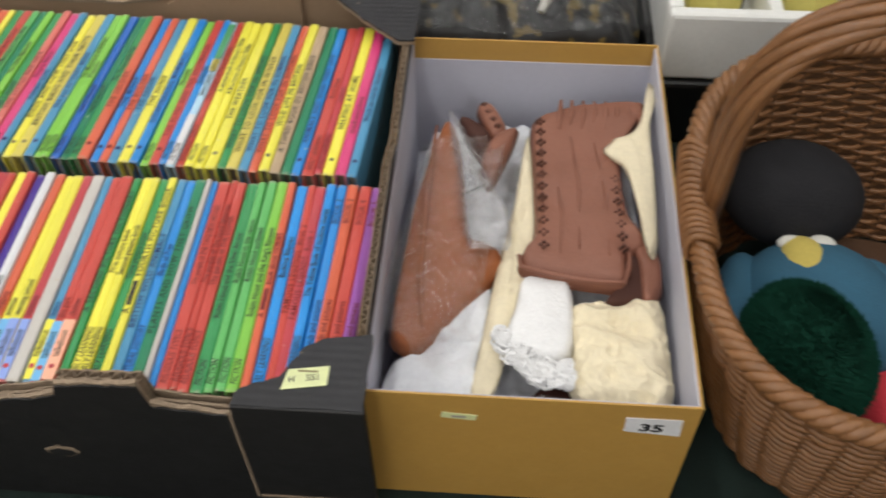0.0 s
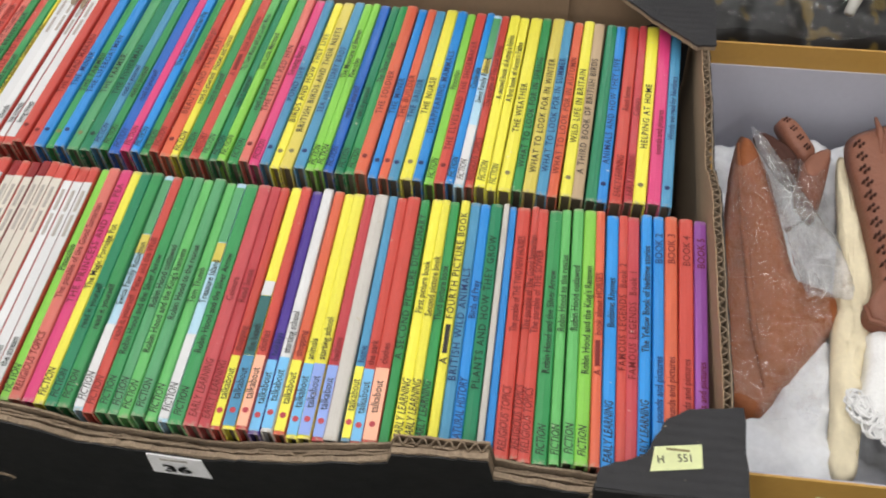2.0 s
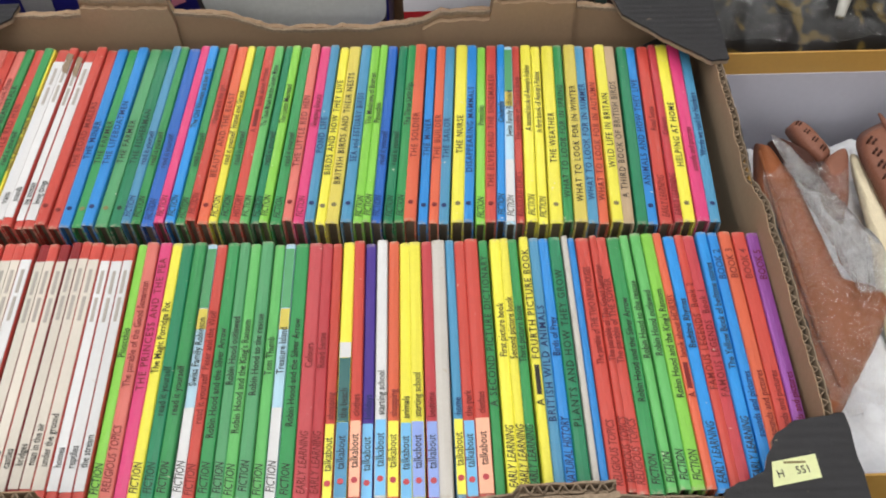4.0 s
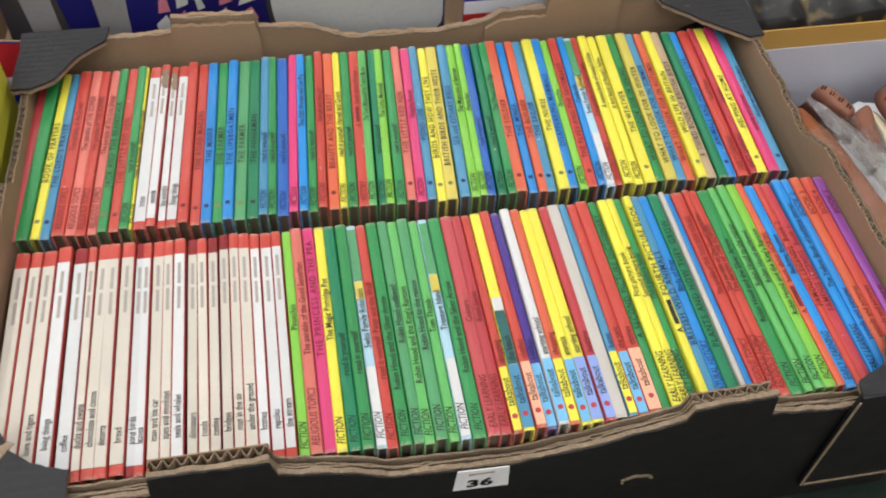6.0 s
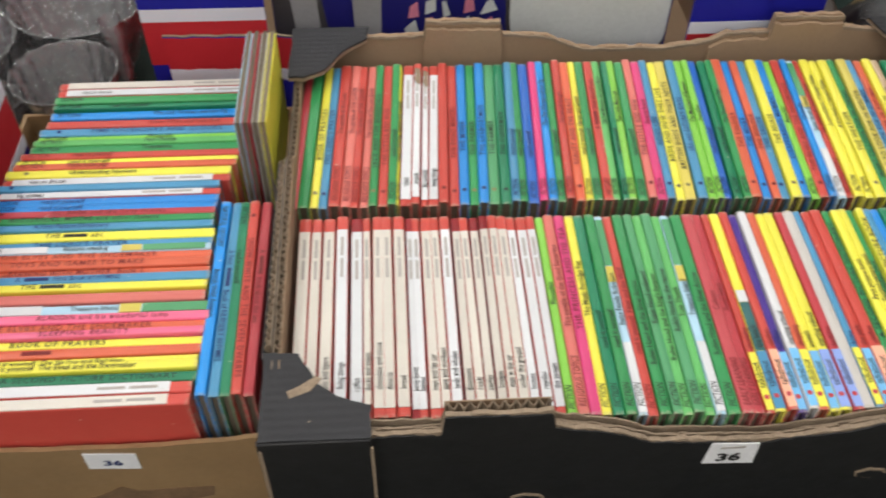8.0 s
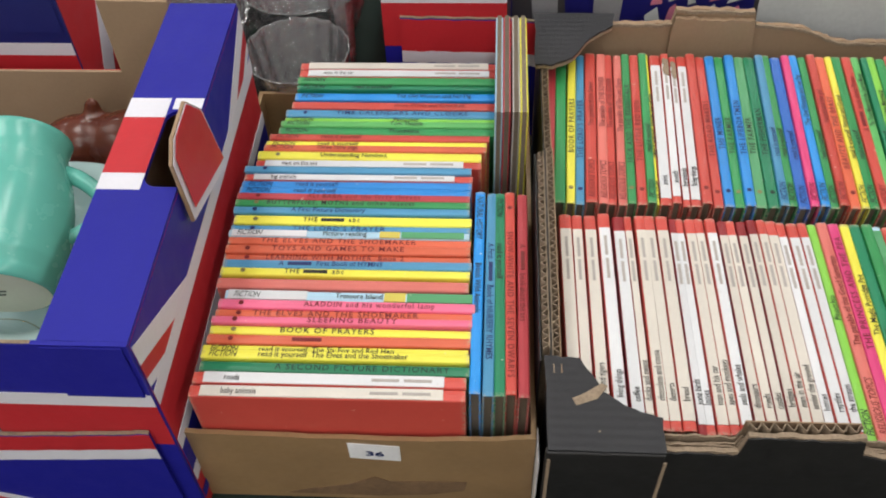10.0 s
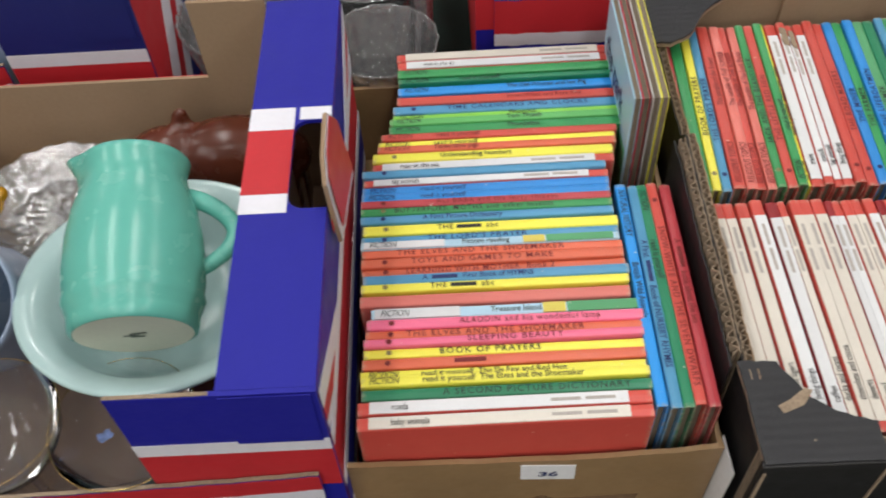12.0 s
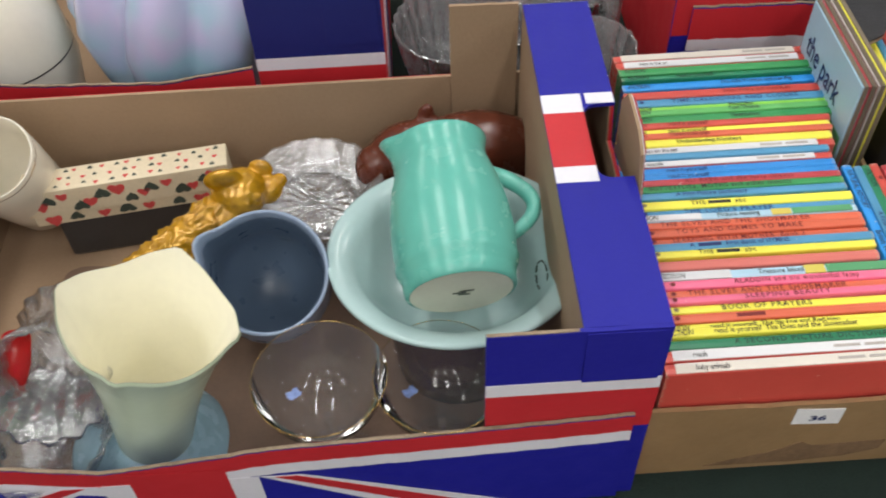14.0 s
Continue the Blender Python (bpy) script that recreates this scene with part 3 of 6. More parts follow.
def book(spec, m, thick, group, rng):
    colour, mark, title = spec[0], spec[1], spec[2] if len(spec) > 2 else ""
    extra = spec[3] if len(spec) > 3 else "0"
    board = MAROON if mark == "L" and rng.random() < 0.3 else BOARD["red"] if mark == "L" else BOARD[colour]
    b = new("book")
    b.matrix_basis = m
    words = {"L": "with red boards", "T": "with a coloured spine label", "P": "with a picture strip on its spine"}.get(mark, "with a printed spine title" if title else "with a plain worn spine")
    tagged(b, f"thin {NAMED[colour]} children's book {words}", "book", group)
    b.empty_display_size = 0.01
    cover = new("cover", COVER)
    cover.parent, cover.scale = b, (1, thick / BOOK_T, 1)
    cover.material_slots[0].link = "OBJECT"
    cover.material_slots[0].material = board
    pages = new("page_block", PAGES)
    pages.parent, pages.scale = b, (1, thick / BOOK_T, 1)
    top, h0, w = BOOK_H + 0.0005, -BOOK_L / 2, thick - 0.0030
    ink = DARK_INK.get(colour, INK)
    start = 0.012
    face = top
    if mark == "L":
        strip("spine_panel", h0 + 0.007, -h0 - 0.014, thick - 0.0012, top - 0.0006, BOARD[colour], b, 0.0007)
        face = top + 0.0003
        ink = INK
        for a, c in ((0.117, 0.135), (0.138, 0.156)):
            strip("printed_bar", h0 + a, h0 + c, 0.0020, face, INK_GREY, b, 0.0001)
        start = 0.0205
    elif mark == "T":
        strip("label_band", h0 + 0.002, h0 + 0.0475, thick - 0.001, top - 0.0006, BOARD[extra], b, 0.0007)
        face = top + 0.0003
        place_word(want("talkabout", 0.0068), INK, b, pose(h0 + 0.0185, -0.0018, face) @ Matrix.Diagonal((0.80, 1, 1, 1)), "label_word")
        dot("emblem", h0 + 0.0115, face, BOARD["crimson"], b)
        if title == "the beach":
            strip("printed_band", h0 + 0.0480, h0 + 0.090, thick - 0.0012, top - 0.0006, BOARD["teal"], b, 0.0007)
            strip("printed_band", h0 + 0.0905, h0 + 0.101, thick - 0.0012, top - 0.0006, BOARD["white"], b, 0.0007)
        start = 0.050
    elif mark == "P":
        strip("picture_band", h0 + 0.128, -h0 - 0.004, thick - 0.0012, top - 0.0006, BOARD["moss"], b, 0.0007)
        strip("picture_band", h0 + 0.112, h0 + 0.127, thick - 0.0012, top - 0.0006, BOARD["gold"], b, 0.0007)
        strip("picture_band", h0 + 0.002, h0 + 0.058, thick - 0.0012, top - 0.0006, BOARD["white"], b, 0.0007)
        face = top + 0.0003
        place_word(want("FICTION", 0.0068, 0.25), INK, b, pose(h0 + 0.006, -0.0022, face) @ Matrix.Diagonal((0.70, 1, 1, 1)), "label_word")
        start = float(extra) / 1000
    else:
        start = float(extra) / 1000
        if mark == "O":
            dot("emblem", h0 + 0.016, top - 0.0001, INK_SOFT if ink is INK else ink, b)
        elif mark:
            place_word(want(mark, 0.0068, 0.25), ink, b, pose(h0 + 0.005, -0.0023, top) @ Matrix.Diagonal((0.70, 1, 1, 1)), "label_word")
        if len(spec) > 4:
            place_word(want(spec[4], 0.0066), ink, b, pose(h0 + 0.140, -0.0022, top), "label_word")
    if mark == "L" and title in ("big animals", "sounds") and "black" in group:
        lo = [(0.1475 + 0.0035 * k + (0.003 if k % 2 else 0), -thick / 2 + 0.0008) for k in range(7)]
        hi = [(0.1705 - 0.0035 * k + (0.002 if k % 2 else 0), thick / 2 - (0.0008 if k % 3 else 0.002)) for k in range(7)]
        part("torn_paper", prism([(h0 + u, v) for u, v in lo + hi], "z", face - 0.0001, face + 0.0006), CARD_EDGE, b, "torn brown patch", local=True)
    if title:
        x = h0 + start
        keys = word_keys(title)
        total = sum(0.022 if k == "#" else word_width(k) + 0.003 for k in keys if k)
        fit = min(1.0, (BOOK_L - start - 0.010 - (0.04 if mark == "L" else 0)) / max(total, 0.001))
        fit *= 0.74 if mark == "L" else 0.80 if mark == "T" else 1.0 if title.upper() == title else 0.86
        for k in keys:
            if k == "#":
                strip("printed_bar", x, x + 0.020 * fit, 0.0028, face - 0.0003, ink, b, 0.0004)
                x += 0.024 * fit
            elif k:
                place_word(k, ink, b, pose(x, -0.0021, face + 0.0002) @ Matrix.Diagonal((fit, 1, 1, 1)))
                x += (word_width(k) + 0.003) * fit
    for print_part in list(b.children):
        if print_part is not cover and print_part is not pages:
            print_part.parent = cover
            print_part.matrix_parent_inverse = cover.matrix_basis.inverted()
    return b


def line_of_books(specs, edges, mid_of, base, group, rng, turn_of, along="x"):
    """Books standing on their fore-edges, side by side. edges: where each book begins, the last for the row's end."""
    for i, s in enumerate(specs):
        c = (edges[i] + edges[i + 1]) / 2
        t = min(abs(edges[i + 1] - edges[i]), 0.0092) * 0.975
        mid = mid_of(i, c) + rng.uniform(-0.0012, 0.0012)
        tilt, swing = rng.uniform(-0.35, 0.35), rng.uniform(-0.25, 0.25)
        at = (c, mid, base) if along == "x" else (mid, c, base)
        m = pose(*at, 0, 0, turn_of(c) + swing) @ pose(0, 0, 0, tilt) @ Matrix.Diagonal((1, 1, 1 + rng.uniform(-0.013, 0.013), 1))
        book(s, m, t, group, rng)


def ramp_of(keys):
    """A value that runs evenly between the given places."""
    xs, vs = [k[0] for k in keys], [k[1] for k in keys]
    return lambda x: float(np.interp(x, xs, vs))


# ---- the black box of books ----
def black_box():
    x0, x1, y0, y1 = -0.682, -0.075, 0.272, 0.690
    t = thing("cardboard_box", (-0.378, 0.481, TABLE), "large black printed cardboard tray with torn brown edges, packed with books", "cardboard box", "boxes on the table")
    part("bottom", box(x0 + 0.004, x1 - 0.004, y0 + 0.004, y1 - 0.004, TABLE, TABLE + 0.008), CARD, t)
    front = [(x0, 0.897), (-0.574, 0.895), (-0.572, 0.914), (-0.506, 0.914), (-0.503, 0.897), (-0.462, 0.886), (-0.438, 0.874), (-0.36, 0.869), (-0.31, 0.877), (-0.259, 0.892), (-0.256, 0.903), (-0.205, 0.907), (-0.202, 0.884), (-0.150, 0.878), (x1, 0.880)]
    back = [(x0, 0.898), (-0.62, 0.897), (-0.567, 0.897), (-0.565, 0.912), (-0.498, 0.910), (-0.495, 0.897), (-0.455, 0.893), (-0.42, 0.879), (-0.342, 0.877), (-0.30, 0.884), (-0.285, 0.892), (-0.246, 0.892), (-0.244, 0.909), (-0.179, 0.907), (-0.177, 0.895), (-0.14, 0.892), (x1, 0.884)]

    def slab(keys, a0, a1, drop, seed, axis="y"):
        pts = rim_points([(x, z - drop) for x, z in keys], 0.0019, seed, 0.003)
        return prism([(keys[0][0], TABLE)] + pts + [(keys[-1][0], TABLE)], axis, a0, a1)

    part("front_wall", slab(front, y0 + 0.0012, y0 + 0.0042, 0.0012, 1), CARD_EDGE, t, "torn brown cardboard wall")
    part("front_liner", slab(front, y0, y0 + 0.0011, 0.003, 2), BLACK_CARD, t, "black printed outer face")
    for k, (seed, drop) in enumerate(((3, 0.0035), (4, 0.0065), (15, 0.0025))):
        keys = [(x, min(z, 0.905) - drop) for x, z in front]
        part("wall_ply", slab(keys, y0 + 0.0062 + 0.0026 * k, y0 + 0.0074 + 0.0026 * k, 0.0, seed), CARD_EDGE, t, "torn ply of brown cardboard")
    for i0, i1, top in ((2, 4, 0.0005), (10, 12, 0.0005)):
        flute = bmesh.new()
        xa, xb = front[i0][0], front[i1 - 1][0]
        n = int((xb - xa) / 0.0006)
        lo = [flute.verts.new((xa + (xb - xa) * k / n, y0 + 0.0085 + 0.0022 * math.sin((xb - xa) * k / n * 900), 0.84)) for k in range(n + 1)]
        hi = [flute.verts.new((v.co.x, v.co.y, front[i0][1] - 0.001)) for v in lo]
        for k in range(n):
            flute.faces.new((lo[k], lo[k + 1], hi[k + 1], hi[k]))
        shell(part("flute", flute, CARD_EDGE, t, "open corrugated flutes"), 0.0005)
        part("wall_ply", box(xa, xb, y0 + 0.0115, y0 + 0.0122, 0.84, front[i0][1] - 0.002), CARD, t)
    part("back_wall", slab(back, y1 - 0.0055, y1 - 0.0012, 0.0, 5), CARD, t, "brown inner face of the wall")
    part("back_liner", slab(back, y1 - 0.0011, y1, 0.003, 6), BLACK_CARD, t)
    part("back_fold", slab([(x, z - 0.006) for x, z in back[9:14]], y1 - 0.0105, y1 - 0.0062, 0.0, 7), CARD, t)
    part("back_fold", slab([(x, z - 0.007) for x, z in back[2:6]], y1 - 0.0105, y1 - 0.0062, 0.0, 8), CARD, t)
    part("back_edge", prism([(a, b) for a, b in rim_points(back, 0.0012, 9)] + [(a, b - 0.003) for a, b in rim_points(back, 0.0012, 9)][::-1], "y", y1 - 0.0075, y1 - 0.0056), CARD_EDGE, t, "frayed paper along the top edge")
    left = [(y0 + 0.013, 0.896), (0.34, 0.900), (0.518, 0.905), (0.528, 0.895), (0.60, 0.893), (y1 - 0.011, 0.897)]
    def flutes(keys, c, seed):
        """The open zigzag between two liners, seen along a cut edge."""
        rim = rim_points(keys, 0.0012, seed, 0.0007)
        bm = bmesh.new()
        lo = [bm.verts.new((c + 0.0019 * math.sin(y * 900), y, 0.80)) for y, z in rim]
        hi = [bm.verts.new((v.co.x, v.co.y, z - 0.0012)) for v, (y, z) in zip(lo, rim)]
        for k in range(len(rim) - 1):
            bm.faces.new((lo[k], lo[k + 1], hi[k + 1], hi[k]))
        return bm
    part("left_wall", slab(left, x0 + 0.0012, x0 + 0.0018, 0.0, 10, "x"), CARD_EDGE, t)
    part("left_lining", slab(left, x0 + 0.0060, x0 + 0.0066, 0.0, 10, "x"), CARD, t)
    shell(part("flute", flutes(left, x0 + 0.0039, 10), CARD_EDGE, t, "open corrugated edge"), 0.0005)
    part("left_liner", slab(left, x0, x0 + 0.0011, 0.002, 11, "x"), BLACK_CARD, t)
    part("left_fold", slab([(0.34, 0.899), (0.517, 0.903)], x0 - 0.0009, x0 - 0.0002, 0.0, 12, "x"), CARD_EDGE, t)
    shell(part("flute", flutes([(0.34, 0.899), (0.517, 0.903)], x0 - 0.0031, 12), CARD_EDGE, t, "open corrugated edge"), 0.0005)
    part("left_fold_liner", slab([(0.335, 0.893), (0.520, 0.896)], x0 - 0.0068, x0 - 0.0056, 0.0, 12, "x"), BLACK_CARD, t)
    right = [(y0 + 0.013, 0.892), (0.34, 0.897), (0.475, 0.900), (0.505, 0.886), (0.56, 0.893), (y1 - 0.011, 0.897)]
    part("right_wall", slab(right, x1 - 0.0018, x1 - 0.0012, 0.0, 13, "x"), CARD_EDGE, t)
    part("right_lining", slab(right, x1 - 0.0066, x1 - 0.0060, 0.0, 13, "x"), CARD, t)
    shell(part("flute", flutes(right, x1 - 0.0039, 13), CARD_EDGE, t, "open corrugated edge"), 0.0005)
    part("right_liner", slab(right, x1 - 0.0011, x1, 0.002, 14, "x"), BLACK_CARD, t)
    # black corner gussets folded over the rim
    caps = [([(-0.686, 0.268), (-0.617, 0.268), (-0.617, 0.291), (-0.636, 0.297), (-0.650, 0.308), (-0.664, 0.332), (-0.686, 0.334)], 0.899),
            ([(-0.071, 0.268), (-0.150, 0.268), (-0.147, 0.279), (-0.124, 0.289), (-0.112, 0.311), (-0.100, 0.318), (-0.071, 0.322)], 0.896),
            ([(-0.686, 0.694), (-0.617, 0.694), (-0.619, 0.676), (-0.640, 0.658), (-0.655, 0.632), (-0.672, 0.622), (-0.686, 0.624)], 0.899),
            ([(-0.071, 0.694), (-0.150, 0.694), (-0.144, 0.668), (-0.116, 0.640), (-0.096, 0.622), (-0.084, 0.612), (-0.071, 0.614)], 0.897)]
    for k, (pts, z) in enumerate(caps):
        dense = []
        for a, b in zip(pts, pts[1:] + pts[:1]):
            n = 6
            for i in range(n):
                u = i / n
                p = (a[0] + (b[0] - a[0]) * u, a[1] + (b[1] - a[1]) * u)
                dense.append((p[0] + 0.0013 * noise.noise(Vector((p[0] * 190, p[1] * 190, k))), p[1] + 0.0013 * noise.noise(Vector((p[0] * 190, p[1] * 190, k + 5)))))
        part("corner_cap", prism(dense, "z", z, z + 0.0016), CAP_CARD, t, "scuffed black corner gusset")
        part("corner_edge", prism([(p[0] * 0.985 + 0.015 * sum(q[0] for q in dense) / len(dense) + 0.0, p[1] * 1.0) for p in dense], "z", z - 0.0034, z - 0.0004), CARD_EDGE, t)
    part("scrape", prism([(-0.668, 0.298), (-0.655, 0.303), (-0.648, 0.312), (-0.652, 0.314), (-0.662, 0.307), (-0.670, 0.303)], "z", 0.9007, 0.9010), CARD_EDGE, t, "pale scraped patch")
    part("corner_post", box(-0.687, -0.617, 0.2665, 0.2712, 0.775, 0.899, 0.0012), BLACK_CARD, t, "black cardboard corner brace")
    part("corner_post", box(-0.150, -0.070, 0.2665, 0.2712, 0.775, 0.897, 0.0012), BLACK_CARD, t, "black cardboard corner brace")
    for x in (-0.686, -0.618):
        part("corner_edge", box(x, x + 0.002, 0.2655, 0.2664, 0.790, 0.892), CARD_EDGE, t)
    part("corner_edge", box(-0.1515, -0.1500, 0.2655, 0.2664, 0.780, 0.893), CARD_EDGE, t)
    part("corner_edge", box(-0.1490, -0.0720, 0.2655, 0.2664, 0.780, 0.7820), CARD_EDGE, t)
    part("corner_edge", box(-0.6835, -0.6185, 0.2655, 0.2664, 0.790, 0.7925), CARD_EDGE, t)
    # torn finger holes with frayed brown lips
    for x, z in ((-0.277, 0.818), (-0.515, 0.805)):
        n = 18
        ring = [(x + 0.011 * math.cos(2 * math.pi * i / n) * (1 + 0.25 * noise.noise(Vector((i * 0.9, x * 9, 0)))), z + 0.0065 * math.sin(2 * math.pi * i / n) * (1 + 0.3 * noise.noise(Vector((i * 1.1, 4, x))))) for i in range(n)]
        part("torn_hole", prism(ring, "y", y0 - 0.0008, y0 - 0.0001), CARD_EDGE, t, "torn brown finger hole")
        # Flat black patch stands for the hole's dark inside; the wall is uncut.
        part("hole_dark", prism([(x + (a - x) * 0.84, z - 0.0008 + (b - z) * 0.72) for a, b in ring], "y", y0 - 0.0012, y0 - 0.0009), BLACK_CARD, t)
    s = thing("price_sticker", (-0.383, y0 - 0.001, 0.842), "white lot sticker numbered 36 on the black box", "sticker")
    part("paper", prism([(-0.401, 0.843), (-0.366, 0.841), (-0.367, 0.866), (-0.399, 0.868)], "y", y0 - 0.0009, y0 - 0.0002), STICKER, s)
    place_word(want("36", 0.013), INK_BLACK, s, pose(-0.0102, -0.0004, 0.0045, 90, 0, 0) @ Matrix.Diagonal((1.3, 1, 1, 1)), "number")
    part("printed_bar", box(-0.392, -0.376, y0 - 0.0012, y0 - 0.00095, 0.8615, 0.8635), INK_GREY, s)
    s = thing("price_sticker", (-0.106, 0.286, 0.8985), "pale yellow price sticker on the black corner", "sticker")
    part("paper", prism([(-0.1215, 0.2795), (-0.0945, 0.2840), (-0.0945, 0.2975), (-0.1190, 0.2935)], "z", 0.8979, 0.8985), STICKER_LIME, s)
    turned = pose(0, 0, 0, 0, 0, 8)
    for word, dx, dy in (("H", -0.0118, -0.0018), ("551", -0.0012, 0.0000)):
        place_word(want(word, 0.0062), INK, s, pose(dx, dy, 0.0003) @ turned @ Matrix.Diagonal((0.9, 1, 1, 1)), "number")
    part("printed_bar", box(-0.113, -0.101, 0.2922, 0.2935, 0.8986, 0.8987), INK_SOFT, s)
    rng = random.Random(36)
    front_edges = [-0.673, -0.661, -0.653, -0.644, -0.632, -0.623, -0.617, -0.609, -0.601, -0.592, -0.586, -0.580, -0.572, -0.565, -0.557, -0.550, -0.543, -0.536, -0.529, -0.522, -0.514, -0.507, -0.499, -0.492, -0.485, -0.477, -0.469, -0.462, -0.454, -0.446, -0.439, -0.432, -0.424, -0.417, -0.410, -0.402, -0.395, -0.388, -0.379, -0.370, -0.362, -0.356, -0.348, -0.341, -0.334, -0.327, -0.320, -0.313, -0.305, -0.298, -0.289, -0.283, -0.276, -0.267, -0.261, -0.254, -0.248, -0.241, -0.235, -0.228, -0.221, -0.213, -0.209, -0.204, -0.195, -0.190, -0.182, -0.173, -0.167, -0.160, -0.152, -0.146, -0.138, -0.132, -0.124, -0.117, -0.110, -0.102, -0.092, -0.084]
    back_edges = [-0.677, -0.670, -0.661, -0.654, -0.647, -0.637, -0.629, -0.622, -0.615, -0.608, -0.600, -0.593, -0.591, -0.581, -0.574, -0.568, -0.560, -0.552, -0.544, -0.536, -0.528, -0.520, -0.511, -0.502, -0.495, -0.488, -0.479, -0.472, -0.465, -0.458, -0.451, -0.443, -0.437, -0.429, -0.421, -0.414, -0.408, -0.401, -0.393, -0.386, -0.378, -0.371, -0.364, -0.354, -0.346, -0.339, -0.333, -0.325, -0.318, -0.311, -0.302, -0.295, -0.288, -0.280, -0.271, -0.263, -0.256, -0.248, -0.242, -0.235, -0.229, -0.221, -0.214, -0.204, -0.197, -0.187, -0.179, -0.172, -0.164, -0.155, -0.147, -0.139, -0.130, -0.124, -0.114, -0.105, -0.097]
    line_of_books(ROWS_OF_BOOKS["front"], front_edges, lambda i, x: ramp_of([(-0.62, 0.383), (-0.49, 0.379), (-0.38, 0.3745)])(x), TABLE + 0.008, "books in the black box", rng, ramp_of([(-0.14, 90), (-0.09, 88.2)]))
    line_of_books(ROWS_OF_BOOKS["back"], back_edges, lambda i, x: 0.573 - 0.012 * max(0.0, (x + 0.45) / 0.36), TABLE + 0.008, "books in the black box", rng, ramp_of([(-0.60, 87.4), (-0.40, 86.3), (-0.10, 86.5)]))


# ---- the small brown box of books ----
def _tag_sheet():
    return prism([(0.288, TABLE + 0.001), (0.310, TABLE + 0.001), (0.313, 0.846), (0.286, 0.848)], "x", -0.6884, -0.6878)


def small_box():
    x0, x1, y0, y1, z1 = -0.934, -0.689, 0.305, 0.655, 0.842
    t = thing("cardboard_box", (-0.811, 0.48, TABLE), "small tan cardboard tray with a dented front, full of books", "cardboard box", "boxes on the table")
    part("bottom", box(x0 + 0.004, x1 - 0.004, y0 + 0.004, y1 - 0.004, TABLE, TABLE + 0.006), CARD_LIGHT, t)
    rim = rim_points([(x0, z1), (-0.85, z1 - 0.003), (-0.78, z1 - 0.004), (-0.72, z1 - 0.001), (x1, z1 + 0.003)], 0.0008, 3)
    part("front_wall", prism([(x0, TABLE)] + rim + [(x1, TABLE)], "y", y0, y0 + 0.0035), CARD_LIGHT, t)
    part("back_wall", prism([(x0, TABLE), (x0, z1), (x1, z1), (x1, TABLE)], "y", y1 - 0.0035, y1), CARD_LIGHT, t)
    part("side_wall", prism([(y0 + 0.0036, TABLE), (y0 + 0.0036, z1), (y1 - 0.0036, z1), (y1 - 0.0036, TABLE)], "x", x0, x0 + 0.0035), CARD_LIGHT, t)
    part("side_wall", prism([(y0 + 0.0036, TABLE), (y0 + 0.0036, z1 + 0.002), (y1 - 0.0036, z1), (y1 - 0.0036, TABLE)], "x", x1 - 0.0035, x1), CARD_LIGHT, t)
    tear = [(-0.868, 0.757), (-0.85, 0.764), (-0.82, 0.773), (-0.80, 0.786), (-0.79, 0.779), (-0.755, 0.781), (-0.735, 0.781), (-0.737, 0.768), (-0.762, 0.760), (-0.80, 0.756)]
    part("torn_patch", prism(tear, "y", y0 - 0.0006, y0 - 0.0001), surface("dark_torn_card", (118, 92, 66), rough=0.9, grain=(200, 0.3), stain=(50, 0.3), bump=(200, 0.8)), t, "dark torn patch of card")
    s = thing("price_sticker", (-0.797, y0 - 0.001, 0.812), "white lot sticker with a handwritten 36 on the tan box", "sticker")
    part("paper", prism([(-0.815, 0.814), (-0.780, 0.811), (-0.780, 0.831), (-0.815, 0.834)], "y", y0 - 0.0008, y0 - 0.0002), STICKER, s)
    place_word(want("36", 0.013), INK_BLUE, s, pose(-0.007, 0.0, 0.006, 90, 3, 0) @ Matrix.Diagonal((1, 0.7, 1, 1)), "number")
    tag = thing("paper_tag", (-0.688, 0.30, TABLE), "white paper tag slipped between two boxes", "paper tag")
    part("paper", _tag_sheet(), STICKER, tag)
    part("printed_bar", box(-0.6877, -0.6874, 0.291, 0.306, 0.820, 0.824), INK_GREY, tag)
    rng = random.Random(7)
    cross_edges = [0.652, 0.642, 0.632, 0.618, 0.613, 0.602, 0.589, 0.580, 0.575, 0.568, 0.559, 0.552, 0.545, 0.538, 0.529, 0.521, 0.514, 0.507, 0.499, 0.491, 0.484, 0.477, 0.470, 0.461, 0.454, 0.447, 0.440, 0.432, 0.426, 0.418, 0.411, 0.398, 0.389, 0.381, 0.374, 0.368, 0.361, 0.353, 0.346, 0.339, 0.331, 0.320, 0.311]
    row_ends = ramp_of([(0, -0.800), (3, -0.798), (6, -0.803), (9, -0.806), (10, -0.813), (14, -0.819), (15, -0.826), (30, -0.824), (31, -0.817), (33, -0.821), (41, -0.824)])
    line_of_books(ROWS_OF_BOOKS["cross"], cross_edges, lambda i, y: row_ends(i), TABLE + 0.007, "books in the tan box", rng, lambda y: 0.0, along="y")
    line_of_books(ROWS_OF_BOOKS["side"], [-0.7330 + 0.0077 * k for k in range(6)], lambda i, x: 0.406, TABLE + 0.007, "books in the tan box", rng, lambda x: -90.0)
    # picture books standing on end beside the row
    cols = [("leaf", "pale"), ("rose", "crimson"), ("pale", "grey"), ("gold", "yellow")]
    x = -0.7195
